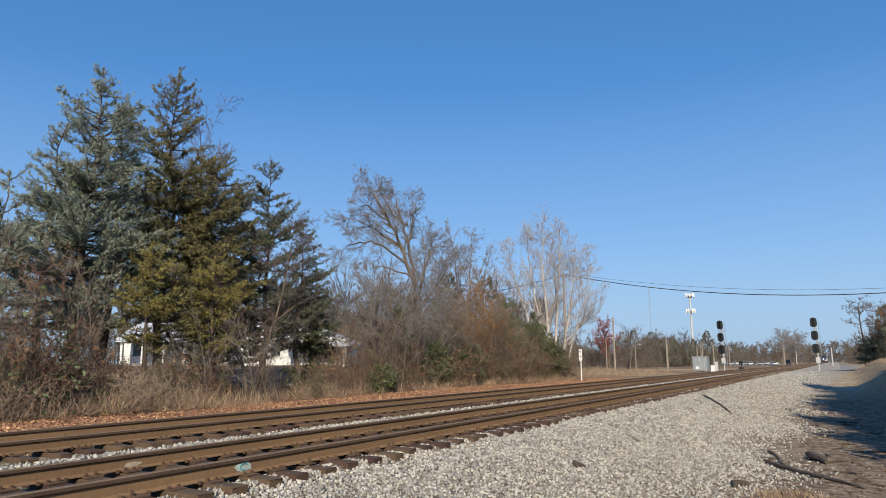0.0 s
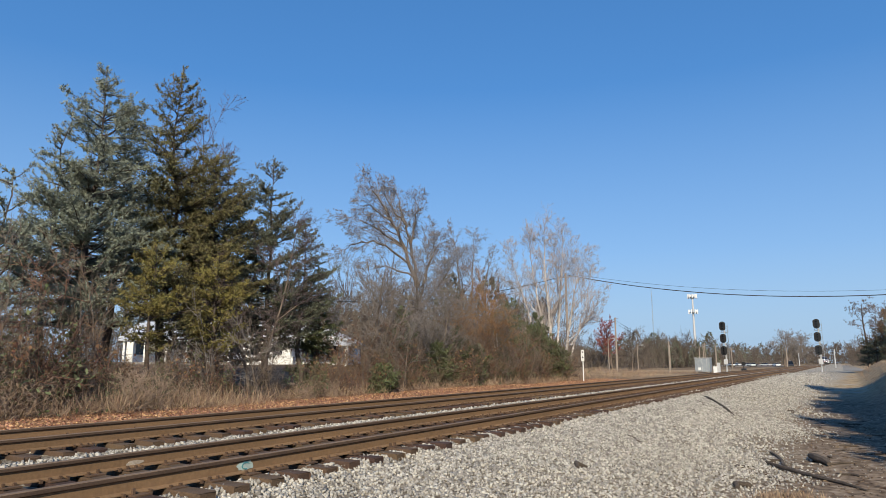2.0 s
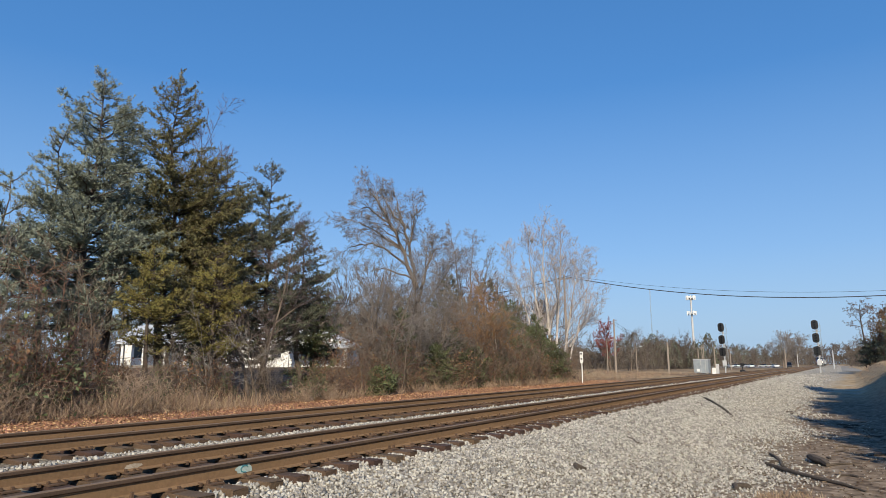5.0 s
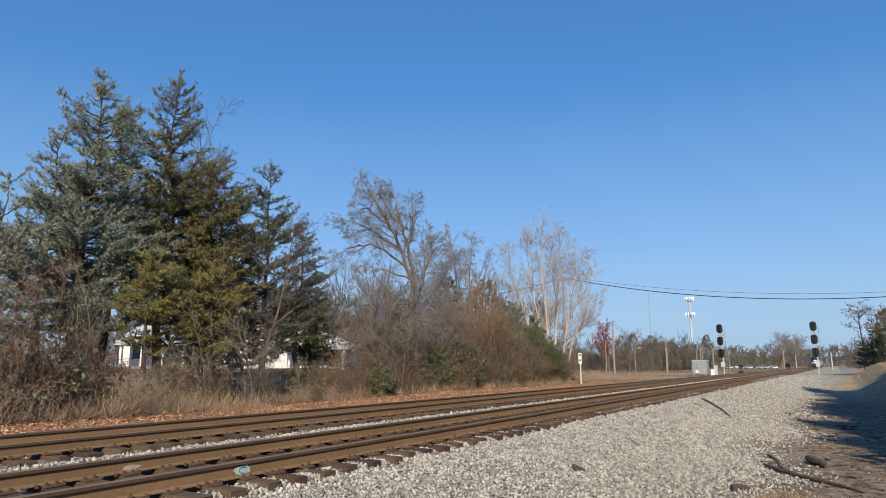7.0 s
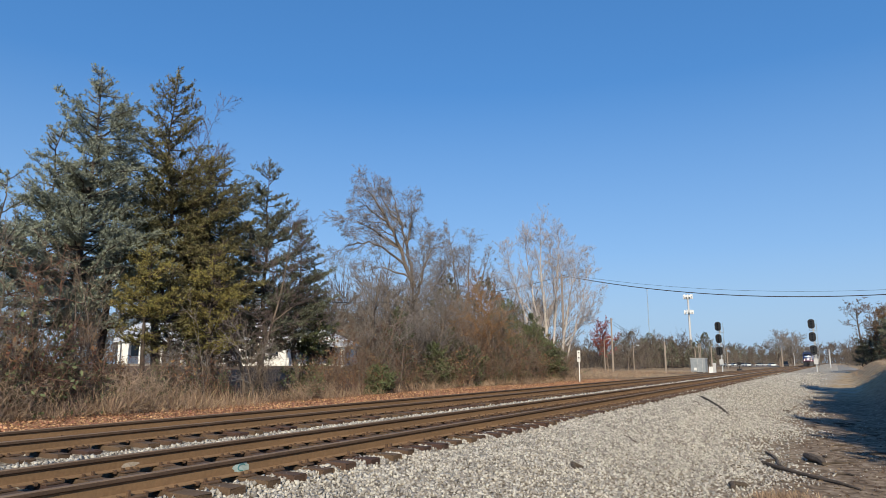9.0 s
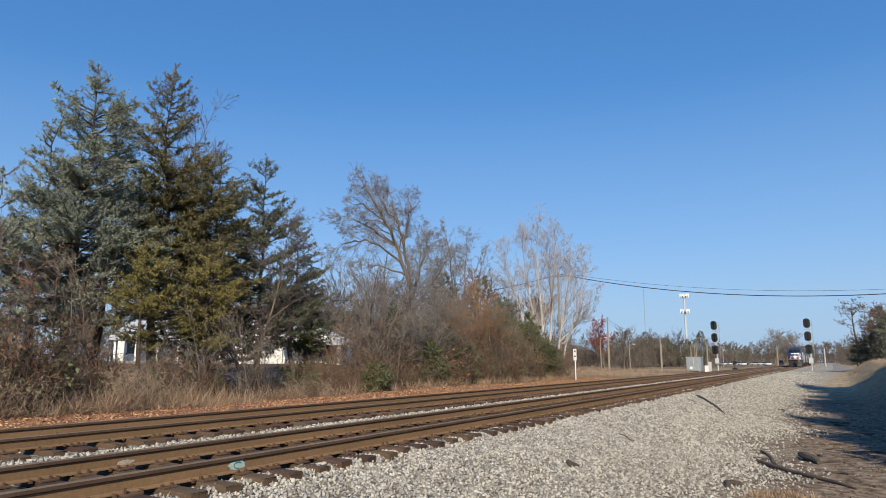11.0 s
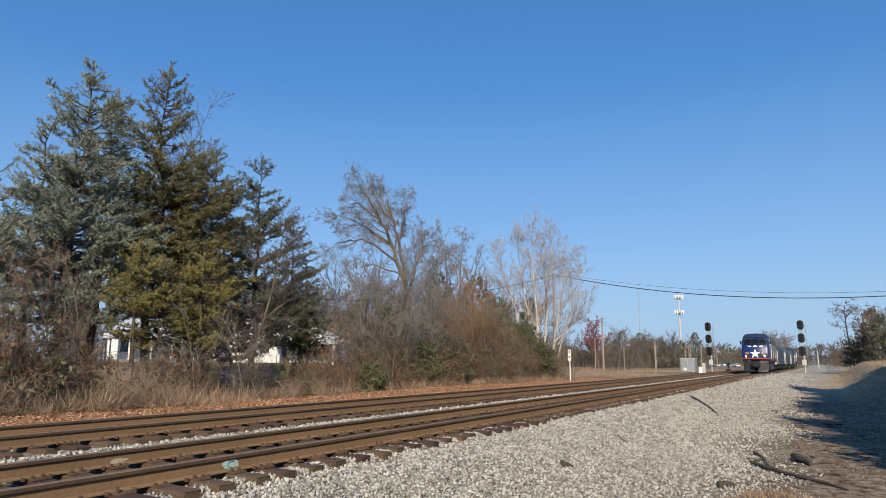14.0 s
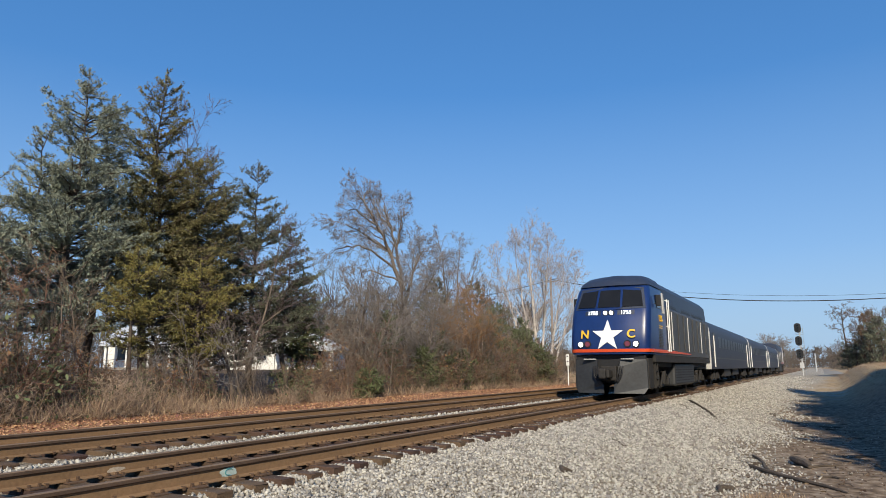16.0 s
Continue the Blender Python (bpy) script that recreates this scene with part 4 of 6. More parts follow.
        part("plow_edge", box(bmesh.new(), min(s * 0.5, s * 0.95), max(s * 0.5, s * 0.95), 0.0, 0.14, 1.405, 1.43), M["white"], loco, "white step edge")
        bm = bmesh.new()
        for k in range(3):
            x = s * (0.5 + 0.1 * k) * 0.8
            rod(bm, (x, 0.0, 1.15), (x * 0.95, -0.12, 0.8), 0.025)
            rod(bm, (x * 0.95, -0.12, 0.8), (x * 0.7, -0.12, 0.58), 0.025)
        part("brake_hose", bm, M["black"], loco, "black brake hoses")
    part("buffer_beam", box(bmesh.new(), -1.35, 1.35, 0.32, 0.7, 0.5, 1.58, 0.02), M["black"], loco)
    bm = box(bmesh.new(), -0.16, 0.16, -0.42, 0.35, 0.72, 1.02, 0.05)
    box(bm, -0.24, 0.06, -0.58, -0.36, 0.68, 1.06, 0.05)
    box(bm, 0.08, 0.2, -0.66, -0.42, 0.72, 1.02, 0.03)
    box(bm, -0.3, 0.3, 0.0, 0.3, 0.6, 1.15, 0.04)
    part("coupler", bm, M["under"], loco, "black knuckle coupler")
    # fuel tank, running gear
    bm = box(bmesh.new(), -1.42, 1.42, 5.7, 10.9, 0.28, 1.28, 0.1)
    part("fuel_tank", bm, M["plow"], loco, "grey ribbed fuel tank")
    for k in range(7):
        for s in (-1, 1):
            part("tank_rib", box(bmesh.new(), min(s * 1.41, s * 1.445), max(s * 1.41, s * 1.445), 5.9, 10.7, 0.38 + k * 0.12, 0.41 + k * 0.12), M["under"], loco)
    part("underframe", box(bmesh.new(), -1.3, 1.3, 0.9, L - 0.05, 1.1, 1.59), M["under"], loco)
    bogie(loco, 3.3, 1.38, 0.508)
    bogie(loco, L - 2.9, 1.38, 0.508)
    bm = box(bmesh.new(), -0.16, 0.16, L, L + 0.35, 0.72, 1.02, 0.04)
    part("rear_coupler", bm, M["under"], loco)
    return loco


def coach(name, label):
    """A passenger car, local y = 0 its leading end, 25.4 m long."""
    car = thing(name, label, "passenger car", None, "cars of the passenger train")
    L = 25.35

    def sec(y, k=1.0):
        return [(-1.5 * k, y, 0.98), (-1.53 * k, y, 1.2), (-1.53 * k, y, 3.15), (-1.46 * k, y, 3.55), (-1.2 * k, y, 3.85), (-0.7 * k, y, 4.03), (0, y, 4.08), (0.7 * k, y, 4.03), (1.2 * k, y, 3.85),
                (1.46 * k, y, 3.55), (1.53 * k, y, 3.15), (1.53 * k, y, 1.2), (1.5 * k, y, 0.98)]
    part("body", loft(bmesh.new(), [sec(0.12), sec(L - 0.12)]), M["coach"], car, "slate-grey rounded car body", True)
    for y in (0.0, L - 0.15):
        part("end_frame", loft(bmesh.new(), [sec(y, 1.008), sec(y + 0.15, 1.008)]), M["silver"], car, "bright white end frame of the car", True)
    for s in (-1, 1):
        for k in range(11):
            y = 4.0 + k * 1.68
            part("window", box(bmesh.new(), min(s * 1.50, s * 1.537), max(s * 1.50, s * 1.537), y, y + 1.2, 2.32, 3.0, 0.02), M["tint"], car, "dark tinted window")
        for y in (1.6, L - 2.5):
            door = part("door", box(bmesh.new(), min(s * 1.50, s * 1.536), max(s * 1.50, s * 1.536), y, y + 0.85, 1.02, 3.2, 0.02), M["grey"], car, "grey end door")
            part("door_rail", rod(bmesh.new(), (s * 1.57, y - 0.08, 1.1), (s * 1.57, y - 0.08, 3.0), 0.035), M["white"], door, "white grab rail")
        part("belt_line", box(bmesh.new(), min(s * 1.525, s * 1.542), max(s * 1.525, s * 1.542), 0.3, L - 0.3, 1.62, 1.70), M["grey"], car, "pale line below the windows")
    part("roof_vent", box(bmesh.new(), -0.5, 0.5, 3.0, 5.2, 4.02, 4.16, 0.04), M["coach"], car)
    bm = box(bmesh.new(), -1.35, 1.35, 7.4, 11.2, 0.45, 1.0, 0.05)
    box(bm, -1.3, 1.3, 13.0, 17.2, 0.5, 1.0, 0.05)
    part("equipment_box", bm, M["under"], car, "dark underfloor equipment boxes")
    part("diaphragm", box(bmesh.new(), -0.6, 0.6, -0.25, 0.05, 1.1, 3.4, 0.04), M["black"], car, "black gangway diaphragm")
    bogie(car, 3.4, 1.3, 0.46)
    bogie(car, L - 3.4, 1.3, 0.46)
    return car


# ---------------------------------------------------------------- signals, poles and small structures


def signal_head(parent, z, x=-0.3, lit=False):
    pts = []
    for k in range(20):
        a = 2 * math.pi * k / 20
        pts.append((x + 0.43 * math.cos(a), -0.32, z + (0.30 if math.sin(a) > 0 else -0.30) + 0.36 * math.sin(a)))
    target = part("signal_head", plate(bmesh.new(), pts, (0, 0.06, 0)), M["black"], parent, "black oval signal target")
    for k, dz in enumerate((0.34, 0.0, -0.34)):
        bm = bmesh.new()
        rings = []
        for y in (-0.32, -0.62):
            rings.append([(x + 0.14 * math.cos(a), y, z + dz + 0.14 * math.sin(a)) for a in np.linspace(-0.3, math.pi + 0.3, 12)] + [(x + 0.125 * math.cos(a), y, z + dz + 0.125 * math.sin(a)) for a in np.linspace(math.pi + 0.3, -0.3, 12)])
        loft(bm, rings)
        part("hood", bm, M["black"], target, "black lamp hood")
        part("lens", rod(bmesh.new(), (x, -0.345, z + dz), (x, -0.315, z + dz), 0.11, n=16), M["signal_red"] if lit and k == 2 else M["glass"], target)
    part("back_box", box(bmesh.new(), x - 0.2, x + 0.2, -0.26, 0.06, z - 0.42, z + 0.42, 0.04), M["black"], target)
    part("bracket", rod(bmesh.new(), (x, 0, z - 0.75), (x + 0.35, 0.12, z - 0.75), 0.04), M["silver"], parent)


def signal_mast(x, y, label, lit):
    z0 = float(ground_z(x, y))
    sig = thing("railway_signal", label, "railway signal", pose(x, y, z0), "pair of railway signals")
    top = 7.05 - z0
    part("mast", rod(bmesh.new(), (0.12, 0.12, 0), (0.12, 0.12, top - 0.2), 0.085, 0.07, 12), M["silver"], sig, "silver tubular mast")
    part("base", box(bmesh.new(), -0.22, 0.46, -0.22, 0.46, -0.3, 0.16, 0.03), M["asphalt"], sig, "concrete mast base")
    for z, on in ((top - 0.62, False), (top - 2.42, False), (top - 4.2, lit)):
        signal_head(sig, z, -0.05, on)
    lad = bmesh.new()
    for s in (-1, 1):
        rod(lad, (0.38 + s * 0.16, 0.42, 0.3), (0.38 + s * 0.16, 0.42, top - 0.1), 0.018, n=6)
    for k in range(int((top - 0.5) / 0.3)):
        rod(lad, (0.22, 0.42, 0.4 + k * 0.3), (0.54, 0.42, 0.4 + k * 0.3), 0.012, n=6)
    part("ladder", lad, M["galv"], sig, "steel ladder behind the mast")
    for z in (top - 1.55, top - 3.35, top - 5.1):
        bm = bmesh.new()
        box(bm, -0.35, 0.6, 0.1, 0.75, z, z + 0.03)
        for px in (-0.33, 0.58):
            rod(bm, (px, 0.72, z), (px, 0.72, z + 0.9), 0.018, n=6)
        rod(bm, (-0.33, 0.72, z + 0.9), (0.58, 0.72, z + 0.9), 0.018, n=6)
        part("platform", bm, M["galv"], sig, "small maintenance platform with rail")
    part("relay_box", box(bmesh.new(), -0.18, 0.36, -0.2, -0.02, 1.2, 1.95, 0.02), M["silver"], sig, "small silver relay box")
    return sig


def pole(name, label, x, y, top, r=0.13, arm=0.0, lamp=False, group="utility poles", mat=None):
    z0 = float(ground_z(x, y))
    ob = thing(name, label, "utility pole", pose(x, y, z0), group)
    part("shaft", rod(bmesh.new(), (0, 0, -0.3), (0, 0, top - z0), r * 1.2, r * 0.8, 10), mat or M["pole"], ob)
    if arm:
        bm = box(bmesh.new(), -arm, arm, -0.06, 0.06, top - z0 - 0.65, top - z0 - 0.5)
        part("crossarm", bm, M["pole"], ob)
        for s in (-0.9, -0.4, 0.4, 0.9):
            part("insulator", rod(bmesh.new(), (s * arm, 0, top - z0 - 0.5), (s * arm, 0, top - z0 - 0.32), 0.05, 0.03, 8), M["galv"], ob)
    if lamp:
        bm = rod(bmesh.new(), (0, 0, top - z0 - 0.4), (0.9, 0, top - z0 - 0.1), 0.04)
        part("lamp_arm", bm, M["galv"], ob)
        part("lamp_head", box(bmesh.new(), 0.8, 1.35, -0.15, 0.15, top - z0 - 0.2, top - z0, 0.05), M["silver"], ob)
    return ob


def cable(name, label, a, b, sag, r, n=40):
    """A wire hung between two points."""
    a, b = np.array(a, float), np.array(b, float)
    t = np.linspace(0, 1, n + 1)[:, None]
    p = a + (b - a) * t - np.array([0, 0, 1.0]) * sag * 4 * t * (1 - t)
    side = np.cross(b - a, (0, 0, 1.0))
    side /= np.linalg.norm(side)
    rings = [[tuple(c + r * (math.cos(q) * side + math.sin(q) * np.array([0, 0, 1.0]))) for q in np.linspace(0, 2 * math.pi, 7)[:-1]] for c in p]
    return tagged(part(name, loft(bmesh.new(), rings), M["wire"]), label, "cable", "overhead cables")


def stick(name, label, a, b, r0, r1, seed, mat=None, kinks=5, wob=0.08):
    """A fallen branch or timber lying on the ground from a to b."""
    rng = np.random.default_rng(seed)
    a, b = np.array(a, float), np.array(b, float)
    rings = []
    d = b - a
    side = np.array([-d[1], d[0]]) / (np.linalg.norm(d[:2]) + 1e-9)
    for i in range(kinks + 1):
        t = i / kinks
        c = a + d * t
        off = rng.normal() * wob * (0 if i in (0, kinks) else 1)
        r = (r0 * (1 - t) + r1 * t) * (0.6 if i in (0, kinks) else 1)
        x, y = c[0] + side[0] * off, c[1] + side[1] * off
        zc = float(ground_z(x, y)) + c[2] + r * 0.8
        rings.append([(x + side[0] * r * math.cos(q) * rng.uniform(0.8, 1.15), y + side[1] * r * math.cos(q), zc + r * math.sin(q) * rng.uniform(0.75, 1.1)) for q in np.linspace(0, 2 * math.pi, 9)[:-1]])
    ob = part(name, loft(bmesh.new(), rings), mat or M["wood"])
    return tagged(ob, label, "branch", "fallen wood on the ballast")


def shed(x, y, w, d, h):
    z0 = float(ground_z(x, y)) + 0.05
    ob = thing("signal_cabinet", "grey galvanised signal equipment hut beside the track", "equipment hut", pose(x, y, z0))
    part("body", box(bmesh.new(), -w / 2, w / 2, -d / 2, d / 2, 0.12, h, 0.02), M["galv"], ob, "grey metal walls")
    part("roof", box(bmesh.new(), -w / 2 - 0.08, w / 2 + 0.08, -d / 2 - 0.08, d / 2 + 0.08, h, h + 0.1, 0.02), M["silver"], ob, "flat metal roof")
    part("door", box(bmesh.new(), -w / 2 + 0.25, -w / 2 + 1.1, -d / 2 - 0.03, -d / 2 + 0.02, 0.2, h - 0.15, 0.01), M["galv"], ob, "metal door")
    for s in (-1, 0, 1):
        part("seam", box(bmesh.new(), s * w / 3.2 - 0.02, s * w / 3.2 + 0.02, -d / 2 - 0.02, -d / 2 + 0.01, 0.15, h - 0.03), M["silver"], ob)
    for s in (-1, 1):
        part("footing", box(bmesh.new(), s * w / 2.6 - 0.15, s * w / 2.6 + 0.15, -d / 2, d / 2, -0.2, 0.118), M["asphalt"], ob)
    part("notice", box(bmesh.new(), -w / 2 + 0.5, -w / 2 + 0.95, -d / 2 - 0.045, -d / 2 - 0.032, 0.35, 0.8), M["white"], ob, "white notice plate")
    return ob


def car(x, y, turn, mat, label, group="parked cars by the road", tall=1.45):
    z0 = float(ground_z(x, y))
    ob = thing("car", label, "car", pose(x, y, z0, 0, 0, turn), group)
    prof = [(-2.2, 0.35), (-2.25, 0.8), (-1.95, 0.95), (-1.1, 1.0), (1.5, 1.0), (2.15, 0.92), (2.25, 0.7), (2.2, 0.35)]
    part("body", plate(bmesh.new(), [(-0.87, a, b) for a, b in prof], (1.74, 0, 0)), mat, ob)
    part("cabin", loft(bmesh.new(), [[(-0.8, -1.2, 0.98), (0.8, -1.2, 0.98), (0.8, 1.7, 0.98), (-0.8, 1.7, 0.98)], [(-0.66, -0.5, tall), (0.66, -0.5, tall), (0.66, 1.1, tall), (-0.66, 1.1, tall)]]), M["glass"], ob, "dark glazed cabin")
    part("roof", box(bmesh.new(), -0.67, 0.67, -0.5, 1.1, tall, tall + 0.05, 0.02), mat, ob)
    for sx in (-1, 1):
        for sy in (-1.4, 1.4):
            part("wheel", rod(bmesh.new(), (sx * 0.68, sy, 0.33), (sx * 0.88, sy, 0.33), 0.33, n=16), M["black"], ob)
    return ob


def house():
    """A long low white house with a pale roof, a porch and a gabled wing, set behind the trees."""
    ob = thing("house", "long white single-storey house with pale metal roof behind the trees", "house", pose(-58, 50, 0.95, 0, 0, 30))
    bm = box(bmesh.new(), -9.0, 9.0, -4, 4, -0.4, 2.7)
    part("wall", bm, M["white"], ob, "white clapboard walls")
    rings = [[(x, -4.6, 2.6), (x, -4.6, 2.72), (x, 0, 4.6), (x, 4.6, 2.72), (x, 4.6, 2.6)] for x in (-9.6, 9.4)]
    part("roof", loft(bmesh.new(), rings), M["roof"], ob, "pale grey metal roof")
    for k in range(7):
        x = -8.0 + k * 2.4
        w = part("window", box(bmesh.new(), x, x + 1.0, -4.03, -3.97, 0.9, 2.2), M["glass"], ob)
        part("window_frame", box(bmesh.new(), x - 0.1, x + 1.1, -4.06, -4.035, 2.2, 2.32), M["white"], w)
        part("window_sill", box(bmesh.new(), x - 0.1, x + 1.1, -4.1, -4.035, 0.8, 0.9), M["white"], w)
    part("porch_floor", box(bmesh.new(), -8.0, 3.0, -7.0, -4.01, -0.35, 0.15), M["asphalt"], ob, "porch floor")
    rings = [[(x, -7.3, 2.25), (x, -7.3, 2.36), (x, -4.02, 3.0), (x, -4.02, 2.88)] for x in (-8.3, 3.3)]
    part("porch_roof", loft(bmesh.new(), rings), M["roof"], ob, "pale porch roof")
    for k in range(6):
        x = -7.8 + k * 2.12
        part("porch_post", box(bmesh.new(), x - 0.11, x + 0.11, -6.95, -6.73, 0.15, 2.25), M["white"], ob, "white porch post")
    # gabled wing with its own porch
    rings = [[(8.9, y, -0.4), (14.6, y, -0.4), (14.6, y, 2.2), (11.75, y, 3.5), (8.9, y, 2.2)] for y in (-5.5, 3.5)]
    part("gable_wing", loft(bmesh.new(), rings), M["white"], ob, "white gabled wing")
    for s in (-1, 1):
        rings = [[(11.75, y, 3.54), (11.75 + s * 3.4, y, 1.99), (11.75 + s * 3.4, y, 2.11), (11.75, y, 3.66)] for y in (-6.0, 3.9)]
        part("wing_roof", loft(bmesh.new(), rings), M["roof"], ob, "pale sloping roof")
    rings = [[(8.6, -8.0, 1.75), (15.3, -8.0, 1.75), (15.3, -8.0, 1.87), (8.6, -8.0, 1.87)], [(9.0, -5.52, 2.15), (14.6, -5.52, 2.15), (14.6, -5.52, 2.27), (9.0, -5.52, 2.27)]]
    part("wing_porch_roof", loft(bmesh.new(), rings), M["roof"], ob, "pale porch roof")
    for x in (9.0, 11.8, 14.7):
        part("porch_post", box(bmesh.new(), x - 0.14, x + 0.14, -7.75, -7.47, -0.4, 1.78), M["white"], ob, "white porch post")
    for x in (9.9, 12.4):
        part("window", box(bmesh.new(), x, x + 1.1, -5.54, -5.48, 0.6, 1.8), M["glass"], ob)
    return ob


def woods(name, label, n, x0, x1, y0, y1, h0, h1, seed, mat, leaf=None, leafy=0.0, twigs=220, wide=0.0055):
    """Far woods: many leafless trees, and evergreens among them, too far off to tell apart."""
    rng = np.random.default_rng(seed)
    rows, P, D, S, B = [], [], [], [], []
    for k in range(n):
        x, y = rng.uniform(x0, x1), rng.uniform(y0, y1)
        h = rng.uniform(h0, h1) * (1 if rng.uniform() < 0.7 else 0.6)
        z = float(ground_z(x, y))
        if rng.uniform() < leafy:
            c = int(twigs * 0.9)
            u = rng.uniform(0.12, 1, c)
            rad = h * 0.24 * np.minimum(1, (1.02 - u) * 2.2) * rng.uniform(0.4, 1, c) ** 0.5
            a = rng.uniform(0, 6.28, c)
            P.append(np.stack([x + rad * np.cos(a), y + rad * np.sin(a), z + u * h], 1))
            D.append(np.stack([np.cos(a), np.sin(a), rng.uniform(-0.2, 0.9, c)], 1) + rng.normal(size=(c, 3)) * 0.4)
            S.append(np.full(c, h * 0.07))
            rows.append((x, y, z - 0.2, x, y, z + h * 0.9, h * 0.018, 0.02))
            continue
        top = np.array([x + rng.normal() * 0.5, y, z + h * 0.8])
        rows.append((x, y, z - 0.2, *top, h * 0.009, 0.03))
        m = 14
        t = rng.uniform(0.15, 0.75, m)
        a = rng.uniform(0, 6.28, m)
        e = rng.uniform(0.4, 1.25, m)
        L = h * rng.uniform(0.16, 0.36, m)
        p = np.stack([np.full(m, x), np.full(m, y), z + t * h], 1)
        d = np.stack([np.cos(a) * np.cos(e), np.sin(a) * np.cos(e), np.sin(e)], 1)
        q = p + d * L[:, None]
        rows += [(*p[i], *q[i], h * 0.005, h * 0.0015) for i in range(m)]
        c = twigs // 2
        foot = np.array([x, y, z]) + np.stack([rng.normal(size=c) * h * 0.16, rng.normal(size=c) * h * 0.16, rng.uniform(0, 0.4, c) * h], 1)
        B.append((foot, rng.normal(size=(c, 3)) * 0.6 + np.array([0, 0, 0.9]), h * 0.16 * rng.uniform(0.5, 1.2, c), np.full(c, h * wide * 0.7)))
        i = rng.integers(0, m, twigs)
        f = rng.uniform(0.2, 1.0, twigs)[:, None]
        st = p[i] + (q[i] - p[i]) * f + rng.normal(size=(twigs, 3)) * h * 0.012
        B.append((st, d[i] * 0.9 + rng.normal(size=(twigs, 3)) * 0.5 + np.array([0, 0, 0.3]), np.full(twigs, h * 0.15) * rng.uniform(0.5, 1.2, twigs), np.full(twigs, h * wide * 0.5)))
    V, F = join([segments(rows, 3), blades(*[np.concatenate([b[k] for b in B]) for k in range(4)], rng)])
    ob = tagged(np_part(name, V, F, mat), label, "woods", kind="stuff")
    if P:
        P, D, S = np.concatenate(P), np.concatenate(D), np.concatenate(S)
        V, F = blades(P, D, S, S * 0.28, rng)
        tagged(np_part("evergreen_foliage", V, F, leaf or M["green_leaf"], ob), kind="stuff")
    return ob


def scatter(ob_proto, rng, n, xf, y0, y1, s0, s1):
    """Copies of a shrub along the edge of the thicket."""
    for k in range(n):
        y = rng.uniform(y0, y1)
        x = xf(y, rng)
        s = rng.uniform(s0, s1) * float(np.interp(y, (4, 11, 13.5, 20, 22, 24, 28, 30, 38, 46, 62), (1.5, 1.4, 0.8, 0.75, 0.95, 0.85, 0.85, 1.0, 1.1, 1.35, 1.35)))
        c = copy_thing(ob_proto, Matrix.Translation((x, y, float(ground_z(x, y)))) @ pose(0, 0, 0, rng.uniform(-6, 6), rng.uniform(-6, 6), rng.uniform(0, 360)))
        c.scale = (s, s, s * rng.uniform(0.85, 1.15))


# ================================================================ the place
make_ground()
road = np_part("road", [(x, y, float(ground_z(x, y)) + 0.03) for y in (134, 150, 180, 260, 400) for x in (0.6 + 0.004 * (y - 96), 4.2 + 0.004 * (y - 96))],
               [[2 * i, 2 * i + 1, 2 * i + 3, 2 * i + 2] for i in range(4)], M["asphalt"])
tagged(road, "grey asphalt service road beside the railway", "road", kind="structure")
crossing = np_part("crossing_road", [(x, y, z) for x, z in ((-160, 0.35), (-16, 0.03), (-3, 0.03), (30, -0.1)) for y in (300, 309)], [[2 * i, 2 * i + 2, 2 * i + 3, 2 * i + 1] for i in range(3)], M["asphalt"])
tagged(crossing, "asphalt road crossing the tracks far off", "road", kind="structure")
lot = np_part("car_park", [(x, y, float(ground_z(x, y)) + 0.05) for y in (300, 410) for x in (-64 if y < 400 else -78, -20)], [[0, 1, 3, 2]], M["asphalt"])
tagged(lot, "pale asphalt lot with parked cars", "car park", kind="structure")

near_track = make_track(NEAR, 3, "main track with rust-brown rails on weathered wooden ties")
far_track = make_track(FAR, 4, "second track with rust-brown rails on weathered wooden ties")
rng_m = random.Random(4)
outline = [(0, 0.14 * math.cos(a) * rng_m.uniform(0.7, 1.1), 0.062 * math.sin(a) * rng_m.uniform(0.75, 1.1)) for a in np.linspace(0, 2 * math.pi, 19)[:-1]]
mark = thing("paint_mark", "pale blue sprayed survey mark on the rail web", "paint mark", pose(NEAR + GAUGE + 0.0125, 5.80, -0.108))
part("spray", plate(bmesh.new(), outline, (0.003, 0, 0)), M["mark"], mark)
bm = bmesh.new()
for a0, a1 in zip(np.linspace(0.6, 5.0, 9), np.linspace(0.6, 5.0, 9)[1:]):
    rod(bm, (0.006, 0.06 * math.cos(a0), 0.038 * math.sin(a0)), (0.006, 0.06 * math.cos(a1), 0.038 * math.sin(a1)), 0.006, n=5)
part("scribble", bm, M["teal"], mark, "darker teal scribble")

outline = [(0, 0.13 * math.cos(a) * rng_m.uniform(0.6, 1.2), 0.04 * math.sin(a) * rng_m.uniform(0.6, 1.2)) for a in np.linspace(0, 2 * math.pi, 15)[:-1]]
stain = tagged(part("paint_mark", plate(bmesh.new(), outline, (0.003, 0, 0)), M["chalk"]), "whitish dried stain on the rail web", "paint mark")
stain.matrix_basis = pose(NEAR - GAUGE + 0.0125, 5.34, -0.135)

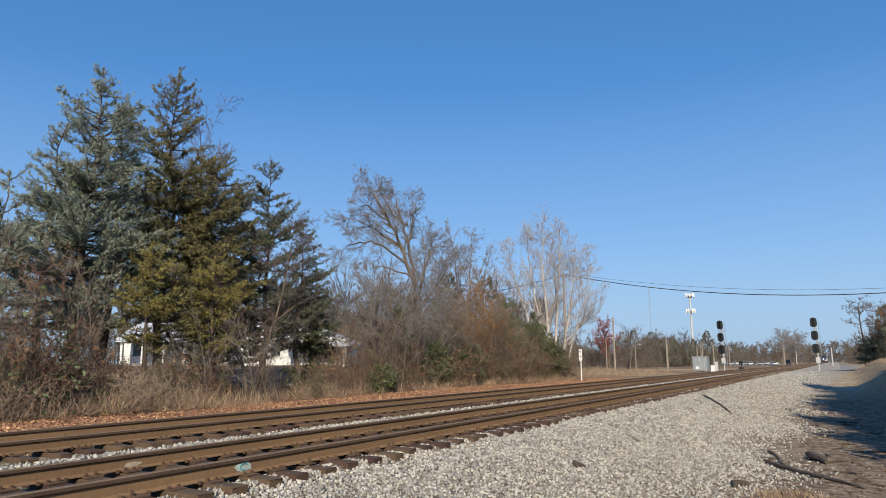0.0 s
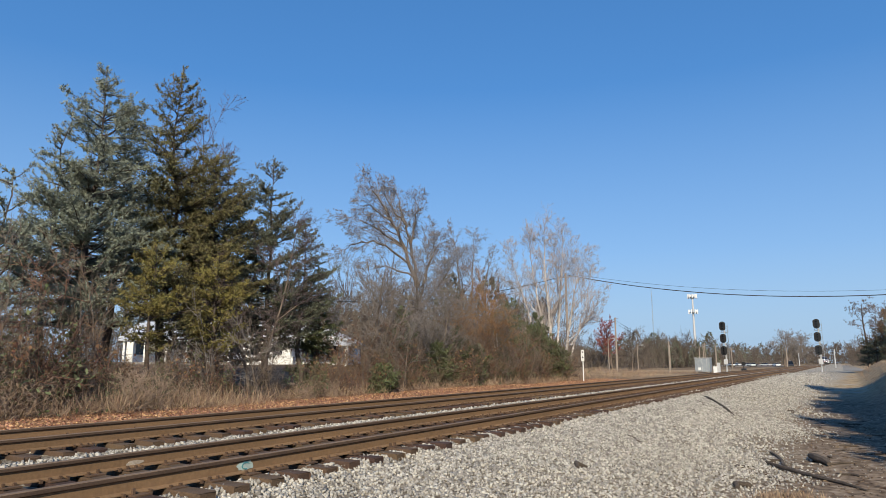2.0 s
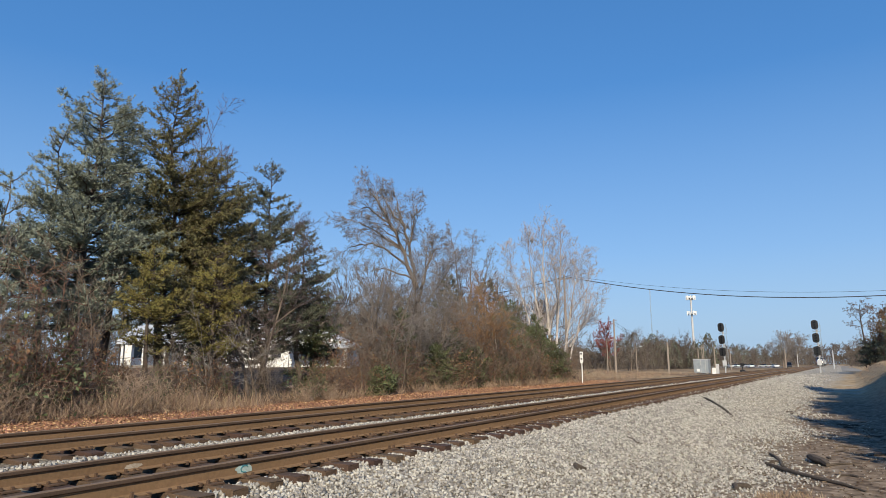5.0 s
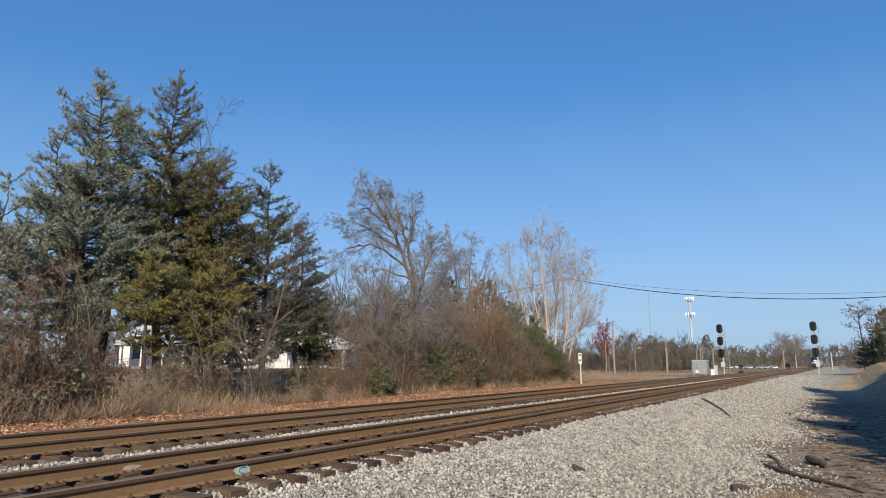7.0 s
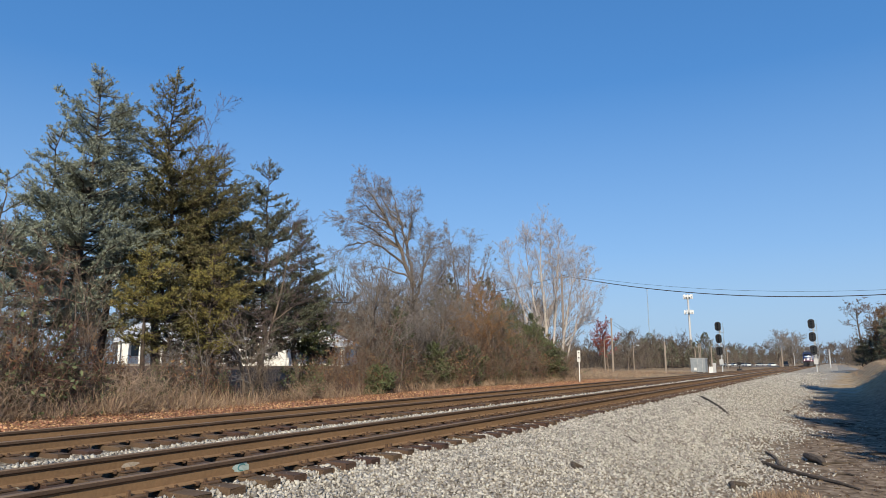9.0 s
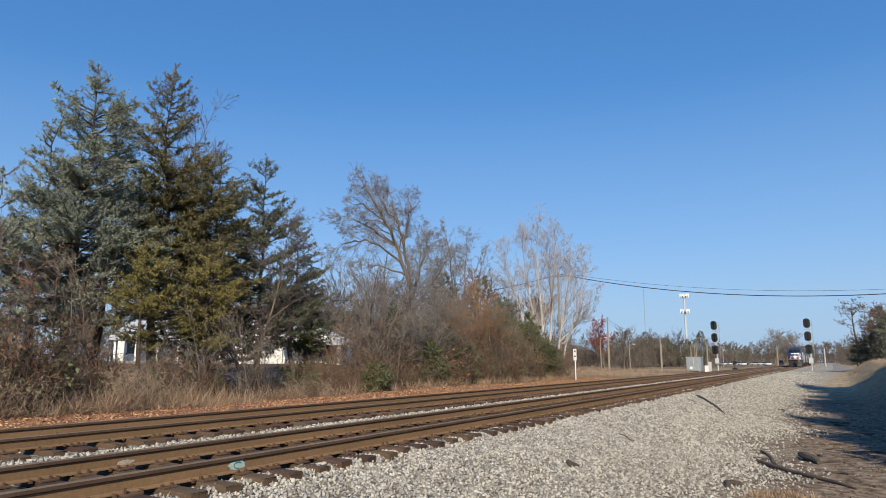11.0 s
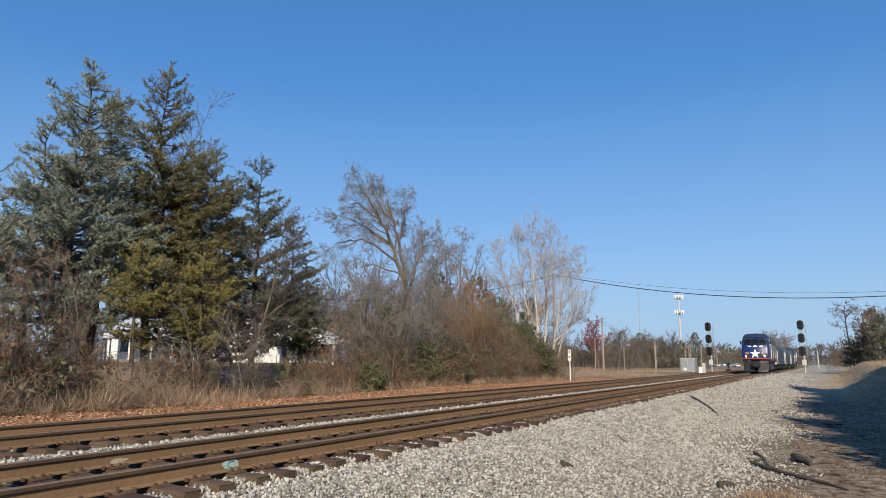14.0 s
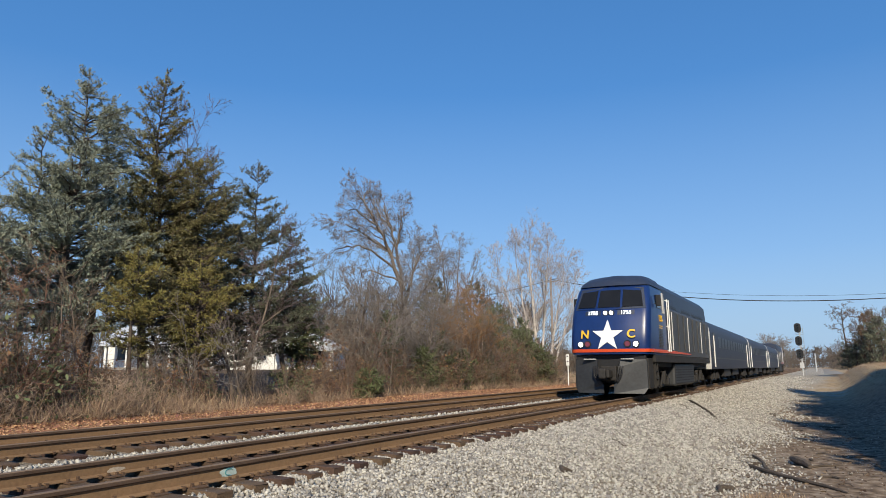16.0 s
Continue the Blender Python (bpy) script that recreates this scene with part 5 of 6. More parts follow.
# signals at the far end of the straight
signal_mast(-2.05, 104, "three-head railway signal on a silver mast beside the main track", False)
signal_mast(-14.1, 104, "three-head railway signal on a silver mast beside the second track", False)
shed(-19.3, 117, 2.3, 2.4, 2.3)
bm = box(bmesh.new(), -0.4, 0.4, -0.3, 0.3, 0, 1.0, 0.03)
tagged(part("battery_box", bm, M["white"]), "small white battery box beside the hut", "equipment box").matrix_basis = pose(-16.9, 114, float(ground_z(-16.9, 114)))
bm = box(bmesh.new(), -0.2, 0.2, -0.25, 0.25, 0, 1.6, 0.03)
tagged(part("relay_cabinet", bm, M["silver"]), "tall silver relay cabinet at the signal foot", "equipment box").matrix_basis = pose(-14.9, 103, float(ground_z(-14.9, 103)))
bm = box(bmesh.new(), -0.35, 0.35, -0.6, 0.6, 0, 0.45, 0.05)
rod(bm, (0, 0, 0.4), (0, 0, 1.5), 0.06)
box(bm, -0.3, 0.3, -0.05, 0.05, 1.0, 1.5, 0.02)
tagged(part("switch_stand", bm, M["black"]), "black switch machine and stand beside the track", "switch stand").matrix_basis = pose(-13.6, 121, float(ground_z(-13.6, 121)))

# track-side post with its plate
post = thing("sign_post", "white track-side post with a narrow white plate", "sign", pose(-19.6, 57.2, float(ground_z(-19.6, 57.2))))
part("shaft", rod(bmesh.new(), (0, 0, -0.2), (0, 0, 2.75), 0.05, n=8), M["white"], post)
plate_ = part("sign_plate", box(bmesh.new(), -0.15, 0.15, -0.08, -0.055, 1.75, 2.75, 0.01), M["white"], post, "white plate with dark marks")
for z in (2.5, 2.05):
    part("sign_mark", box(bmesh.new(), -0.07, 0.07, -0.09, -0.082, z, z + 0.12), M["black"], plate_, "unreadable dark mark")

# poles and wires
pole("utility_pole", "tall weathered wooden utility pole with a crossarm", -34.7, 120, 9.3, 0.16, 0.0)
pole("street_lamp", "lamp on a wooden pole near the road", -39.2, 130, 6.0, 0.1, 0.0, True)
pole("utility_pole", "slender wooden pole with a lamp", -38.6, 150, 5.1, 0.1, 0.0, True)
pole("utility_pole", "bare wooden pole beside the track", -23.7, 112, 4.7, 0.12)
pole("utility_pole", "bare wooden pole behind the hut", -25.4, 150, 4.4, 0.12)
pole("utility_pole", "bare leaning wooden pole behind the hut", -17.4, 118, 4.0, 0.12)
pole("utility_pole", "distant wooden pole beside the tracks", -14.6, 250, 6.2, 0.22)
main_pole = pole("utility_pole", "wooden utility pole carrying the cables among the trees", -31, 84.5, 13.2, 0.16, 0.9)
for k, (x, y, h) in enumerate(((-40, 190, 6), (-32, 195, 6), (-34, 210, 7), (-26, 205, 5.5), (-45, 230, 7))):
    pole("utility_pole", "distant wooden pole by the car park", x, y, h, 0.13, 0.6)
cable("cable", "thick black cable crossing above the tracks", (-31, 84.6, 13.0), (40, 85, 13.0), 4.6, 0.055)
cable("cable", "thin cable crossing above the tracks", (-31, 84.4, 13.2), (40, 85.5, 12.2), 3.75, 0.018)
cable("cable", "black cable running behind the trees", (-31, 84.5, 12.9), (-62, 32, 11.3), 4.2, 0.05)
cable("cable", "black cable running behind the trees", (-31, 84.5, 12.4), (-62, 32, 11.0), 4.6, 0.03)
cable("cable", "thin cable between the wooden poles", (-34.7, 120, 8.9), (-23.7, 112, 4.7), 0.7, 0.02)
cable("cable", "thin cable between the wooden poles", (-34.7, 120, 8.4), (-23.7, 112, 4.4), 0.8, 0.02)
cable("cable", "thin cable between the wooden poles", (-34.7, 120, 9.0), (-60, 118, 9.0), 0.8, 0.025)

# communication tower and a far mast
tower = thing("cell_tower", "pale steel cell tower with two rings of antennas", "tower", pose(-69.7, 400, 0))
part("shaft", rod(bmesh.new(), (0, 0, -1), (0, 0, 40), 0.8, 0.45, 12), M["silver"], tower)
for z, n in ((39.0, 9), (30.0, 7)):
    part("antenna_platform", rod(bmesh.new(), (0, 0, z - 0.2), (0, 0, z), 2.2, n=12), M["galv"], tower)
    for k in range(n):
        a = 2 * math.pi * k / n
        c = (2.4 * math.cos(a), 2.4 * math.sin(a))
        part("antenna", box(bmesh.new(), c[0] - 0.3, c[0] + 0.3, c[1] - 0.2, c[1] + 0.2, z - 1.0, z + 1.5, 0.05), M["white"], tower)
mast = thing("radio_mast", "thin lattice radio mast far away", "mast", pose(-209, 900, 0))
bm = bmesh.new()
for k in range(3):
    a = 2.09 * k
    rod(bm, (0.6 * math.cos(a), 0.6 * math.sin(a), 0), (0.6 * math.cos(a), 0.6 * math.sin(a), 101), 0.11, n=5)
for k in range(40):
    a, b = 2.09 * k, 2.09 * (k + 1)
    rod(bm, (0.6 * math.cos(a), 0.6 * math.sin(a), 2.5 * k), (0.6 * math.cos(b), 0.6 * math.sin(b), 2.5 * k + 2.5), 0.07, n=4)
part("lattice", bm, M["galv"], mast)

# vehicles far off
for x, y, turn, mat_, lab in ((-39.0, 305, 25, "white", "white car parked near the crossing"), (-35.2, 322, 60, "silver", "silver car parked near the crossing"), (-31.5, 312, 15, "white", "white car parked in the lot"),
                              (-43.5, 330, 30, "white", "white pickup parked in the lot"), (-29.5, 345, 70, "silver", "silver car parked in the lot"), (-24.0, 335, 20, "white", "white car parked in the lot"),
                              (-37.5, 372, 75, "navy", "dark car parked in the lot"), (-46.0, 385, 30, "white", "white van parked in the lot"), (-27.5, 380, 70, "white", "white car parked in the lot")):
    car(x, y, turn, M[mat_], lab)
car(-14.6, 268, 5, M["plow"], "dark utility truck parked beside the far track", tall=2.1)
for x, y, lab in ((-13.2, 300, "distant crossing signal mast left of the tracks"), (-0.6, 222, "distant pole beside the service road")):
    pole("crossing_mast", lab.replace(" left of", " beside"), x, y, 5.0, 0.16, 0.0, group="", mat=M["silver"])

house()

# trees: the cedar clump
cedar("cedar_tree", "tall grey-green cedar with ragged crown", -27.0, 15.4, 14.2, 4.7, 11, M["cedar"], 0.2, 182, 5, 0.72, skew=(0.2, 0.4))
cedar("cedar_tree", "grey-green cedar with a broken side crown", -27.5, 14.3, 11.4, 2.9, 24, M["cedar"], 0.22, 90, 5, 0.66, skew=(-0.1, 0.3))
cedar("cedar_tree", "spreading grey-green cedar at the clump's edge", -26.5, 12.0, 8.4, 4.4, 13, M["cedar"], 0.22, 58, 5, 0.5)
cedar("cedar_tree", "tall bronze-green cedar, the highest of the clump", -27.6, 20.0, 16.1, 4.6, 14, M["cedar_brown"], 0.2, 189, 5, 0.74)
cedar("cedar_tree", "grey-green cedar between the tall ones", -28.6, 17.9, 14.0, 4.6, 15, M["cedar"], 0.2, 125, 5, 0.7)
cedar("cedar_tree", "grey-green cedar with a sharp top", -28.0, 27.0, 13.1, 4.4, 16, M["cedar_dark"], 0.12, 133, 5, 0.74, full=(0.35, 1.0))
cedar("cedar_tree", "lower green cedar at the clump's end", -26.4, 28.2, 9.2, 3.2, 17, M["cedar_dark"], 0.3, 91, 5, 0.7)
cedar("cedar_tree", "low dark green cedar at the clump's end", -26.5, 29.7, 6.9, 2.2, 23, M["green_leaf"], 0.3, 40, 5, 0.7)
cedar("cedar_tree", "bronze-green cedar behind the saplings", -27.0, 22.0, 11.8, 4.2, 18, M["cedar_brown"], 0.22, 140, 5, 0.66, full=(0.3, 0.9))
cedar("cedar_tree", "dark thin cedar behind the bare tree", -29.0, 24.6, 13.0, 4.6, 22, M["cedar_dark"], 0.12, 140, 5, 0.62, full=(0.4, 1.0))
cedar("cedar_tree", "young olive-gold cedar on a bare stem", -23.5, 16.4, 5.9, 2.3, 19, M["cedar_yellow"], 0.34, 60, 5, 0.6, 0.09, gap=0.09)
cedar("cedar_tree", "young olive-gold cedar on a bare stem", -23.6, 19.7, 5.8, 2.4, 20, M["cedar_yellow"], 0.32, 65, 5, 0.6, 0.09, gap=0.09)
cedar("cedar_tree", "young olive cedar on a bare stem", -24.2, 18.0, 5.2, 2.2, 21, M["cedar_brown"], 0.36, 70, 5, 0.6, 0.09, gap=0.09)

# bare trees
bare_tree("bare_tree", "leafless plum-grey tree behind the cedars", -30.5, 25.0, 13.4, 0.13, 31, M["bark"], M["twig_plum"], (15, 9, 6, 4), (0, 0), 3, 0.3, (16, 36), (0.34, 0.5))
bare_tree("bare_tree", "leafless plum-grey tree among the cedars", -26.0, 24.6, 9.0, 0.09, 30, M["bark"], M["twig_plum"], (15, 9, 6, 4), (0, 0.05), 3, 0.15, (22, 55), (0.34, 0.5))
limbed_tree("elm_tree", "large leaning leafless tree with drooping limbs", -26.6, 41.2, [
    (0.30, (0.0, 0.0), (-0.1, 4.0), (-0.3, 7.5)),
    (0.17, (-0.3, 7.2), (-1.6, 10.8), (-2.8, 13.0), (-3.9, 14.8)),
    (0.16, (-0.2, 7.4), (-0.8, 10.6), (-1.5, 13.0), (-2.0, 14.8)),
    (0.09, (-0.8, 10.6), (-0.4, 12.6), (-0.2, 13.8)),
    (0.09, (-1.3, 12.2), (-2.6, 13.9), (-3.0, 15.0)),
    (0.10, (-1.5, 10.4), (-3.8, 12.0), (-5.4, 12.3)),
    (0.10, (-0.9, 9.0), (-3.3, 10.8), (-5.0, 10.6), (-6.2, 10.0)),
    (0.08, (-0.5, 8.0), (-2.7, 8.9), (-4.2, 8.4)),
    (0.08, (-2.4, 12.4), (-4.0, 13.6), (-5.0, 13.9)),
    (0.10, (0.0, 7.2), (0.9, 9.8), (1.5, 11.0)),
    (0.09, (-0.1, 5.4), (1.6, 7.8), (2.6, 9.2)),
    (0.08, (-0.1, 5.8), (0.4, 8.6), (0.6, 11.2))], 32, M["bark"], M["twig_grey"], 22, 2.3, (0, 7, 5, 4), (22, 60), 0.1, 0.02, 0.0095)
limbed_tree("bare_tree", "slender leafless tree in the thicket", -29.6, 53.2, [
    (0.16, (0.0, 0.0), (0.1, 5.0), (-0.4, 9.5), (-1.0, 13.2)),
    (0.13, (0.1, 4.0), (0.8, 8.5), (1.0, 13.4)),
    (0.11, (0.1, 4.6), (1.8, 8.5), (2.8, 11.6)),
    (0.10, (0.0, 4.6), (-1.6, 8.0), (-2.8, 10.8))], 33, M["bark"], M["twig_grey"], 12, 2.2, (0, 6, 5, 4), (20, 45), 0.0, 0.06, 0.011)
bare_tree("bare_tree", "small leafless tree in the thicket", -27.5, 48.0, 9.6, 0.12, 34, M["bark"], M["twig_grey"], (11, 7, 6, 3), (0.1, 0), 2)
limbed_tree("sycamore_tree", "pale-barked leafless tree with many upright stems", -28.0, 71.0, [
    (0.22, (0.0, 0.0), (-0.1, 6.0), (-0.5, 12.0), (-0.4, 16.6)),
    (0.17, (0.5, 0.0), (0.9, 6.0), (1.3, 12.0), (1.6, 15.8)),
    (0.17, (-0.5, 0.0), (-1.0, 6.0), (-1.9, 11.5), (-2.3, 15.4)),
    (0.15, (1.1, 0.0), (2.0, 5.5), (3.0, 10.5), (3.6, 13.2)),
    (0.14, (-0.9, 0.0), (-2.0, 5.5), (-3.4, 10.0), (-4.1, 12.6)),
    (0.12, (1.7, 0.0), (3.0, 5.0), (4.2, 8.5), (4.8, 11.4)),
    (0.11, (-0.4, 5.0), (-2.4, 8.2), (-4.2, 10.2)),
    (0.11, (0.8, 5.5), (1.0, 10.0), (0.6, 14.6)),
    (0.10, (2.2, 3.5), (3.8, 6.0), (5.2, 8.0))], 35, M["bark_pale"], M["twig_pale"], 12, 4.0, (0, 6, 5, 4), (20, 44), -0.06, 0.1, 0.0115, 0.05, 0.3)
bare_tree("sapling", "tall pale leafless sapling at the thicket edge", -21.8, 12.9, 5.0, 0.035, 36, M["bark"], M["twig"], (7, 5, 3), (0, 0.0), 2, fat=0.015, angle=(15, 40))
bare_tree("sapling", "forked leafless sapling at the thicket edge", -20.6, 17.1, 3.4, 0.025, 37, M["bark"], M["twig_grey"], (8, 5, 4), fat=0.015)
bare_tree("sapling", "slim leafless sapling at the thicket edge", -21.2, 31.0, 4.6, 0.035, 38, M["bark"], M["twig_grey"], (9, 5, 4), fat=0.015)
bare_tree("sapling", "slim leafless sapling at the thicket edge", -20.9, 20.0, 3.6, 0.03, 29, M["bark"], M["twig_grey"], (9, 5, 4), fat=0.015)
bare_tree("bare_tree", "tree with rusty twigs in the thicket", -23.6, 45.6, 7.2, 0.09, 39, M["bark"], M["rusty"], (12, 8, 6, 3), (0, 0), 3, 0.15)
bare_tree("bare_tree", "spreading grey tree hung with vines", -25.0, 33.5, 7.6, 0.11, 40, M["bark"], M["twig_grey"], (12, 8, 6, 3), (0.1, 0.1), 3, 0.15)
bare_tree("bare_tree", "low spreading grey tree in the thicket", -24.0, 39.0, 6.2, 0.1, 41, M["bark"], M["twig_grey"], (12, 8, 6, 3), (0.1, 0.1), 3, 0.12, (30, 70))
bare_tree("bare_tree", "low spreading grey tree in the thicket", -23.2, 47.5, 5.4, 0.09, 42, M["bark_pale"], M["twig_grey"], (12, 8, 6, 3), (0.15, -0.15), 2, 0.12, (30, 75))

# evergreen shrubs in the thicket
for x, y, top, r, sd in ((-25.5, 37.0, 4.9, 1.9, 51), (-26.0, 55.5, 6.8, 3.0, 52), (-22.3, 57.6, 3.1, 1.7, 53), (-26.5, 29.6, 4.4, 1.8, 54),
                         (-21.4, 29.4, 0.8, 1.0, 55), (-22.4, 41.5, 2.2, 1.5, 56), (-24, 50.5, 4.4, 1.8, 57), (-25.5, 61.0, 5.0, 2.4, 58),
                         (-25.8, 52.5, 5.6, 2.2, 59), (-27.0, 58.5, 7.4, 2.6, 60), (-23.2, 53.5, 2.6, 1.6, 48), (-22.8, 46.5, 2.0, 1.4, 47), (-23.4, 38.5, 2.4, 1.3, 46), (-24.6, 43.0, 3.8, 1.6, 45), (-26.5, 63.5, 6.2, 2.8, 44), (-24.6, 59.8, 4.2, 2.2, 43)):
    cedar("evergreen_shrub", "dense dark evergreen shrub in the thicket", x, y, top, r, sd, M["green_leaf"], 0.04, 60, 4, 0.6, 0.18, "evergreen shrubs in the thicket")

# the thicket itself
rng_s = random.Random(21)
edge = lambda y, g: -20.4 - 0.02 * y - abs(g.gauss(0, 1.0)) * 1.5 - 0.2
deep = lambda y, g: -23.0 - g.uniform(0, 6)
kinds = [shrub_kind("bare_shrub", "leafless brown shrub in the thicket", shrub_mesh(61, 2.6, 0.5, 7, 9, M["twig"]), "thicket shrubs"),
         shrub_kind("bare_shrub", "leafless reddish shrub in the thicket", shrub_mesh(62, 3.0, 0.6, 6, 9, M["twig_red"]), "thicket shrubs"),
         shrub_kind("bare_shrub", "tangled leafless shrub with a few dry leaves", shrub_mesh(63, 2.4, 0.9, 8, 8, M["twig"], M["brown_leaf"], 260), "thicket shrubs"),
         shrub_kind("bare_shrub", "tall whippy leafless shrub", shrub_mesh(64, 3.8, 0.35, 6, 10, M["bark"]), "thicket shrubs"),
         shrub_kind("bare_shrub", "shrub with a few green leaves", shrub_mesh(65, 2.2, 0.7, 7, 8, M["twig"], M["green_leaf"], 320), "thicket shrubs")]
for k, proto in enumerate(kinds):
    scatter(proto, rng_s, 27, edge, 3.0, 62.0, 0.55, 1.15)
    scatter(proto, rng_s, 12, deep, 4.0, 66.0, 0.9, 1.7)
    scatter(proto, rng_s, 6, edge, 5.0, 20.0, 0.7, 1.1)
    x, y = -24.0 - k, 8.0 + 11 * k
    proto.matrix_basis = pose(x, y, float(ground_z(x, y)))

weed = shrub_kind("dry_weed_clump", "dense clump of pale dry weeds before the thicket", shrub_mesh(66, 1.5, 0.75, 22, 7, M["straw_stem"]), "dry weed clumps")
weed.matrix_basis = pose(-20.1, 13.4, float(ground_z(-20.1, 13.4)))
for x, y, sc in ((-20.3, 14.5, 1.0), (-19.8, 9.4, 0.9), (-20.2, 10.6, 0.8), (-20.0, 7.9, 0.9), (-20.4, 16.2, 0.7), (-20.6, 22.5, 0.6), (-20.8, 24.5, 0.6)):
    copy_thing(weed, pose(x, y, float(ground_z(x, y)), 0, 0, 77 * x)).scale = (sc, sc, sc)

# dry grass in front of the thicket and on the open ground beyond
rng_g = np.random.default_rng(17)


def grass(name, label, n, x0, x1, y0, y1, h0, h1, tuft=14, mat=None):
    tx, ty = rng_g.uniform(x0, x1, n), rng_g.uniform(y0, y1, n)
    P = np.repeat(np.stack([tx, ty, ground_z(tx, ty)], 1), tuft, 0) + rng_g.normal(size=(n * tuft, 3)) * np.array([0.16, 0.16, 0.0])
    D = rng_g.normal(size=(n * tuft, 3)) * 0.6 + np.array([0, 0, 1.0])
    L = np.repeat(rng_g.uniform(h0, h1, n), tuft) * rng_g.uniform(0.5, 1.1, n * tuft)
    V, F = blades(P, D, L, 0.007 + 0.003 * L, rng_g)
    tagged(np_part(name, V, F, mat or M["straw"]), label, "grass", kind="stuff")


grass("dry_grass", "tall dry straw-coloured grass before the thicket", 420, -22.0, -19.3, 4, 19, 0.2, 1.0, 18)
grass("dry_grass", "dry straw-coloured grass before the thicket", 260, -22.5, -20.1, 19, 60, 0.2, 0.9)
grass("dry_grass", "low dry grass beyond the thicket", 900, -34, -17.5, 62, 112, 0.3, 0.9, 10)
grass("dry_grass", "low dry grass on the bank", 700, 2.0, 9.0, 45, 100, 0.1, 0.35, 10)
grass("grass_tuft", "tuft of pale dry grass on the ballast edge", 14, -1.25, -0.55, 12.0, 12.9, 0.12, 0.22, 60)

# leaf litter along the far side
n = 26000
lx, ly = -14.3 - 6.5 * rng_g.uniform(0, 1, n) ** 0.8, 4 + 60 * rng_g.uniform(0, 1, n) ** 1.3
V, F = blades(np.stack([lx, ly, ground_z(lx, ly) + 0.012], 1), rng_g.normal(size=(n, 3)) * np.array([1, 1, 0.22]), rng_g.uniform(0.045, 0.10, n), rng_g.uniform(0.018, 0.035, n), rng_g)
tagged(np_part("leaf_litter", V, F, M["litter"]), "orange-brown fallen leaves beside the second track", "leaves", kind="stuff")

# dead leaves and bits of bark on the bare dirt
n = 5500
lx, ly = rng_g.uniform(-2.2, 3.0, n), 8 + 20 * rng_g.uniform(0, 1, n) ** 1.2
keep = rng_g.uniform(0, 1, n) < smoothstep(-2.2, 0.4, lx + 0.6 * np.sin(ly * 0.9)) * (0.35 + 0.65 * (np.sin(lx * 2.1 + ly * 0.7) > -0.2))
lx, ly = lx[keep], ly[keep]
n = len(lx)
V, F = blades(np.stack([lx, ly, ground_z(lx, ly) + 0.012], 1), rng_g.normal(size=(n, 3)) * np.array([1, 1, 0.2]), rng_g.uniform(0.03, 0.10, n), rng_g.uniform(0.008, 0.022, n), rng_g)
tagged(np_part("dead_leaves", V, F, M["dirt_litter"]), "dark dead leaves and bark scraps on bare dirt", "leaves", kind="stuff")

# woods in the distance
woods("woods_behind_house", "grey-brown leafless woods behind the house", 200, -130, -50, 84, 140, 12, 18, 71, M["far_twig"], M["cedar_dark"], 0.08, 240, 0.007)
woods("woods_west", "leafless woods far behind the cedars", 60, -120, -75, 10, 84, 8, 12, 72, M["far_twig"], M["cedar_dark"], 0.08, 300, 0.008)
woods("mid_woods", "leafless trees and brush beyond the road", 190, -105, -36, 150, 270, 6, 10.5, 74, M["far_twig"], M["cedar_dark"], 0.14, 320, 0.0065)
woods("mid_woods", "leafless trees and evergreens behind the hut", 60, -62, -34, 215, 262, 8, 12, 70, M["far_twig"], M["cedar_dark"], 0.2, 320, 0.0065)
woods("far_woods", "far grey-brown leafless woods across the horizon", 260, -200, -24, 430, 560, 9, 14, 73, M["far_twig"], M["cedar_dark"], 0.1, 170, 0.013)
woods("far_woods", "far woods on both sides of the line's end", 90, 5, 70, 210, 430, 8, 13, 75, M["far_twig"], M["cedar_dark"], 0.12, 240, 0.009)
woods("far_woods", "hazy woods at the end of the line", 130, -110, 60, 640, 780, 16, 22, 76, M["far_twig"], M["cedar_dark"], 0.05, 150, 0.02)
bare_tree("autumn_tree", "round tree of dull red autumn twigs and leaves", -44.5, 150, 11.4, 0.2, 77, M["bark"], M["red_leaf"], (20, 9, 7, 5), (0, 0), 2, 0.25, (25, 50), (0.3, 0.42), thin=0.035, fat=0.06)
bare_tree("bare_tree", "rounded leafless tree near the poles", -40.5, 152, 9.0, 0.2, 78, M["bark"], M["twig_grey"], (12, 7, 5, 3), (0, 0), 2, 0.2, (25, 60), (0.34, 0.5), thin=0.02)
bare_tree("bare_tree", "wide leafless tree beside the far track", -18.5, 300, 13.0, 0.3, 79, M["bark"], M["twig_grey"], (12, 7, 5, 3), (0, 0), 3, 0.15, (20, 45), thin=0.034, fat=0.05)
bare_tree("bare_tree", "wide leafless tree beside the far track", -14.0, 310, 12.0, 0.3, 80, M["bark"], M["twig_grey"], (12, 7, 5, 3), (0, 0), 3, 0.15, (20, 45), thin=0.034, fat=0.05)

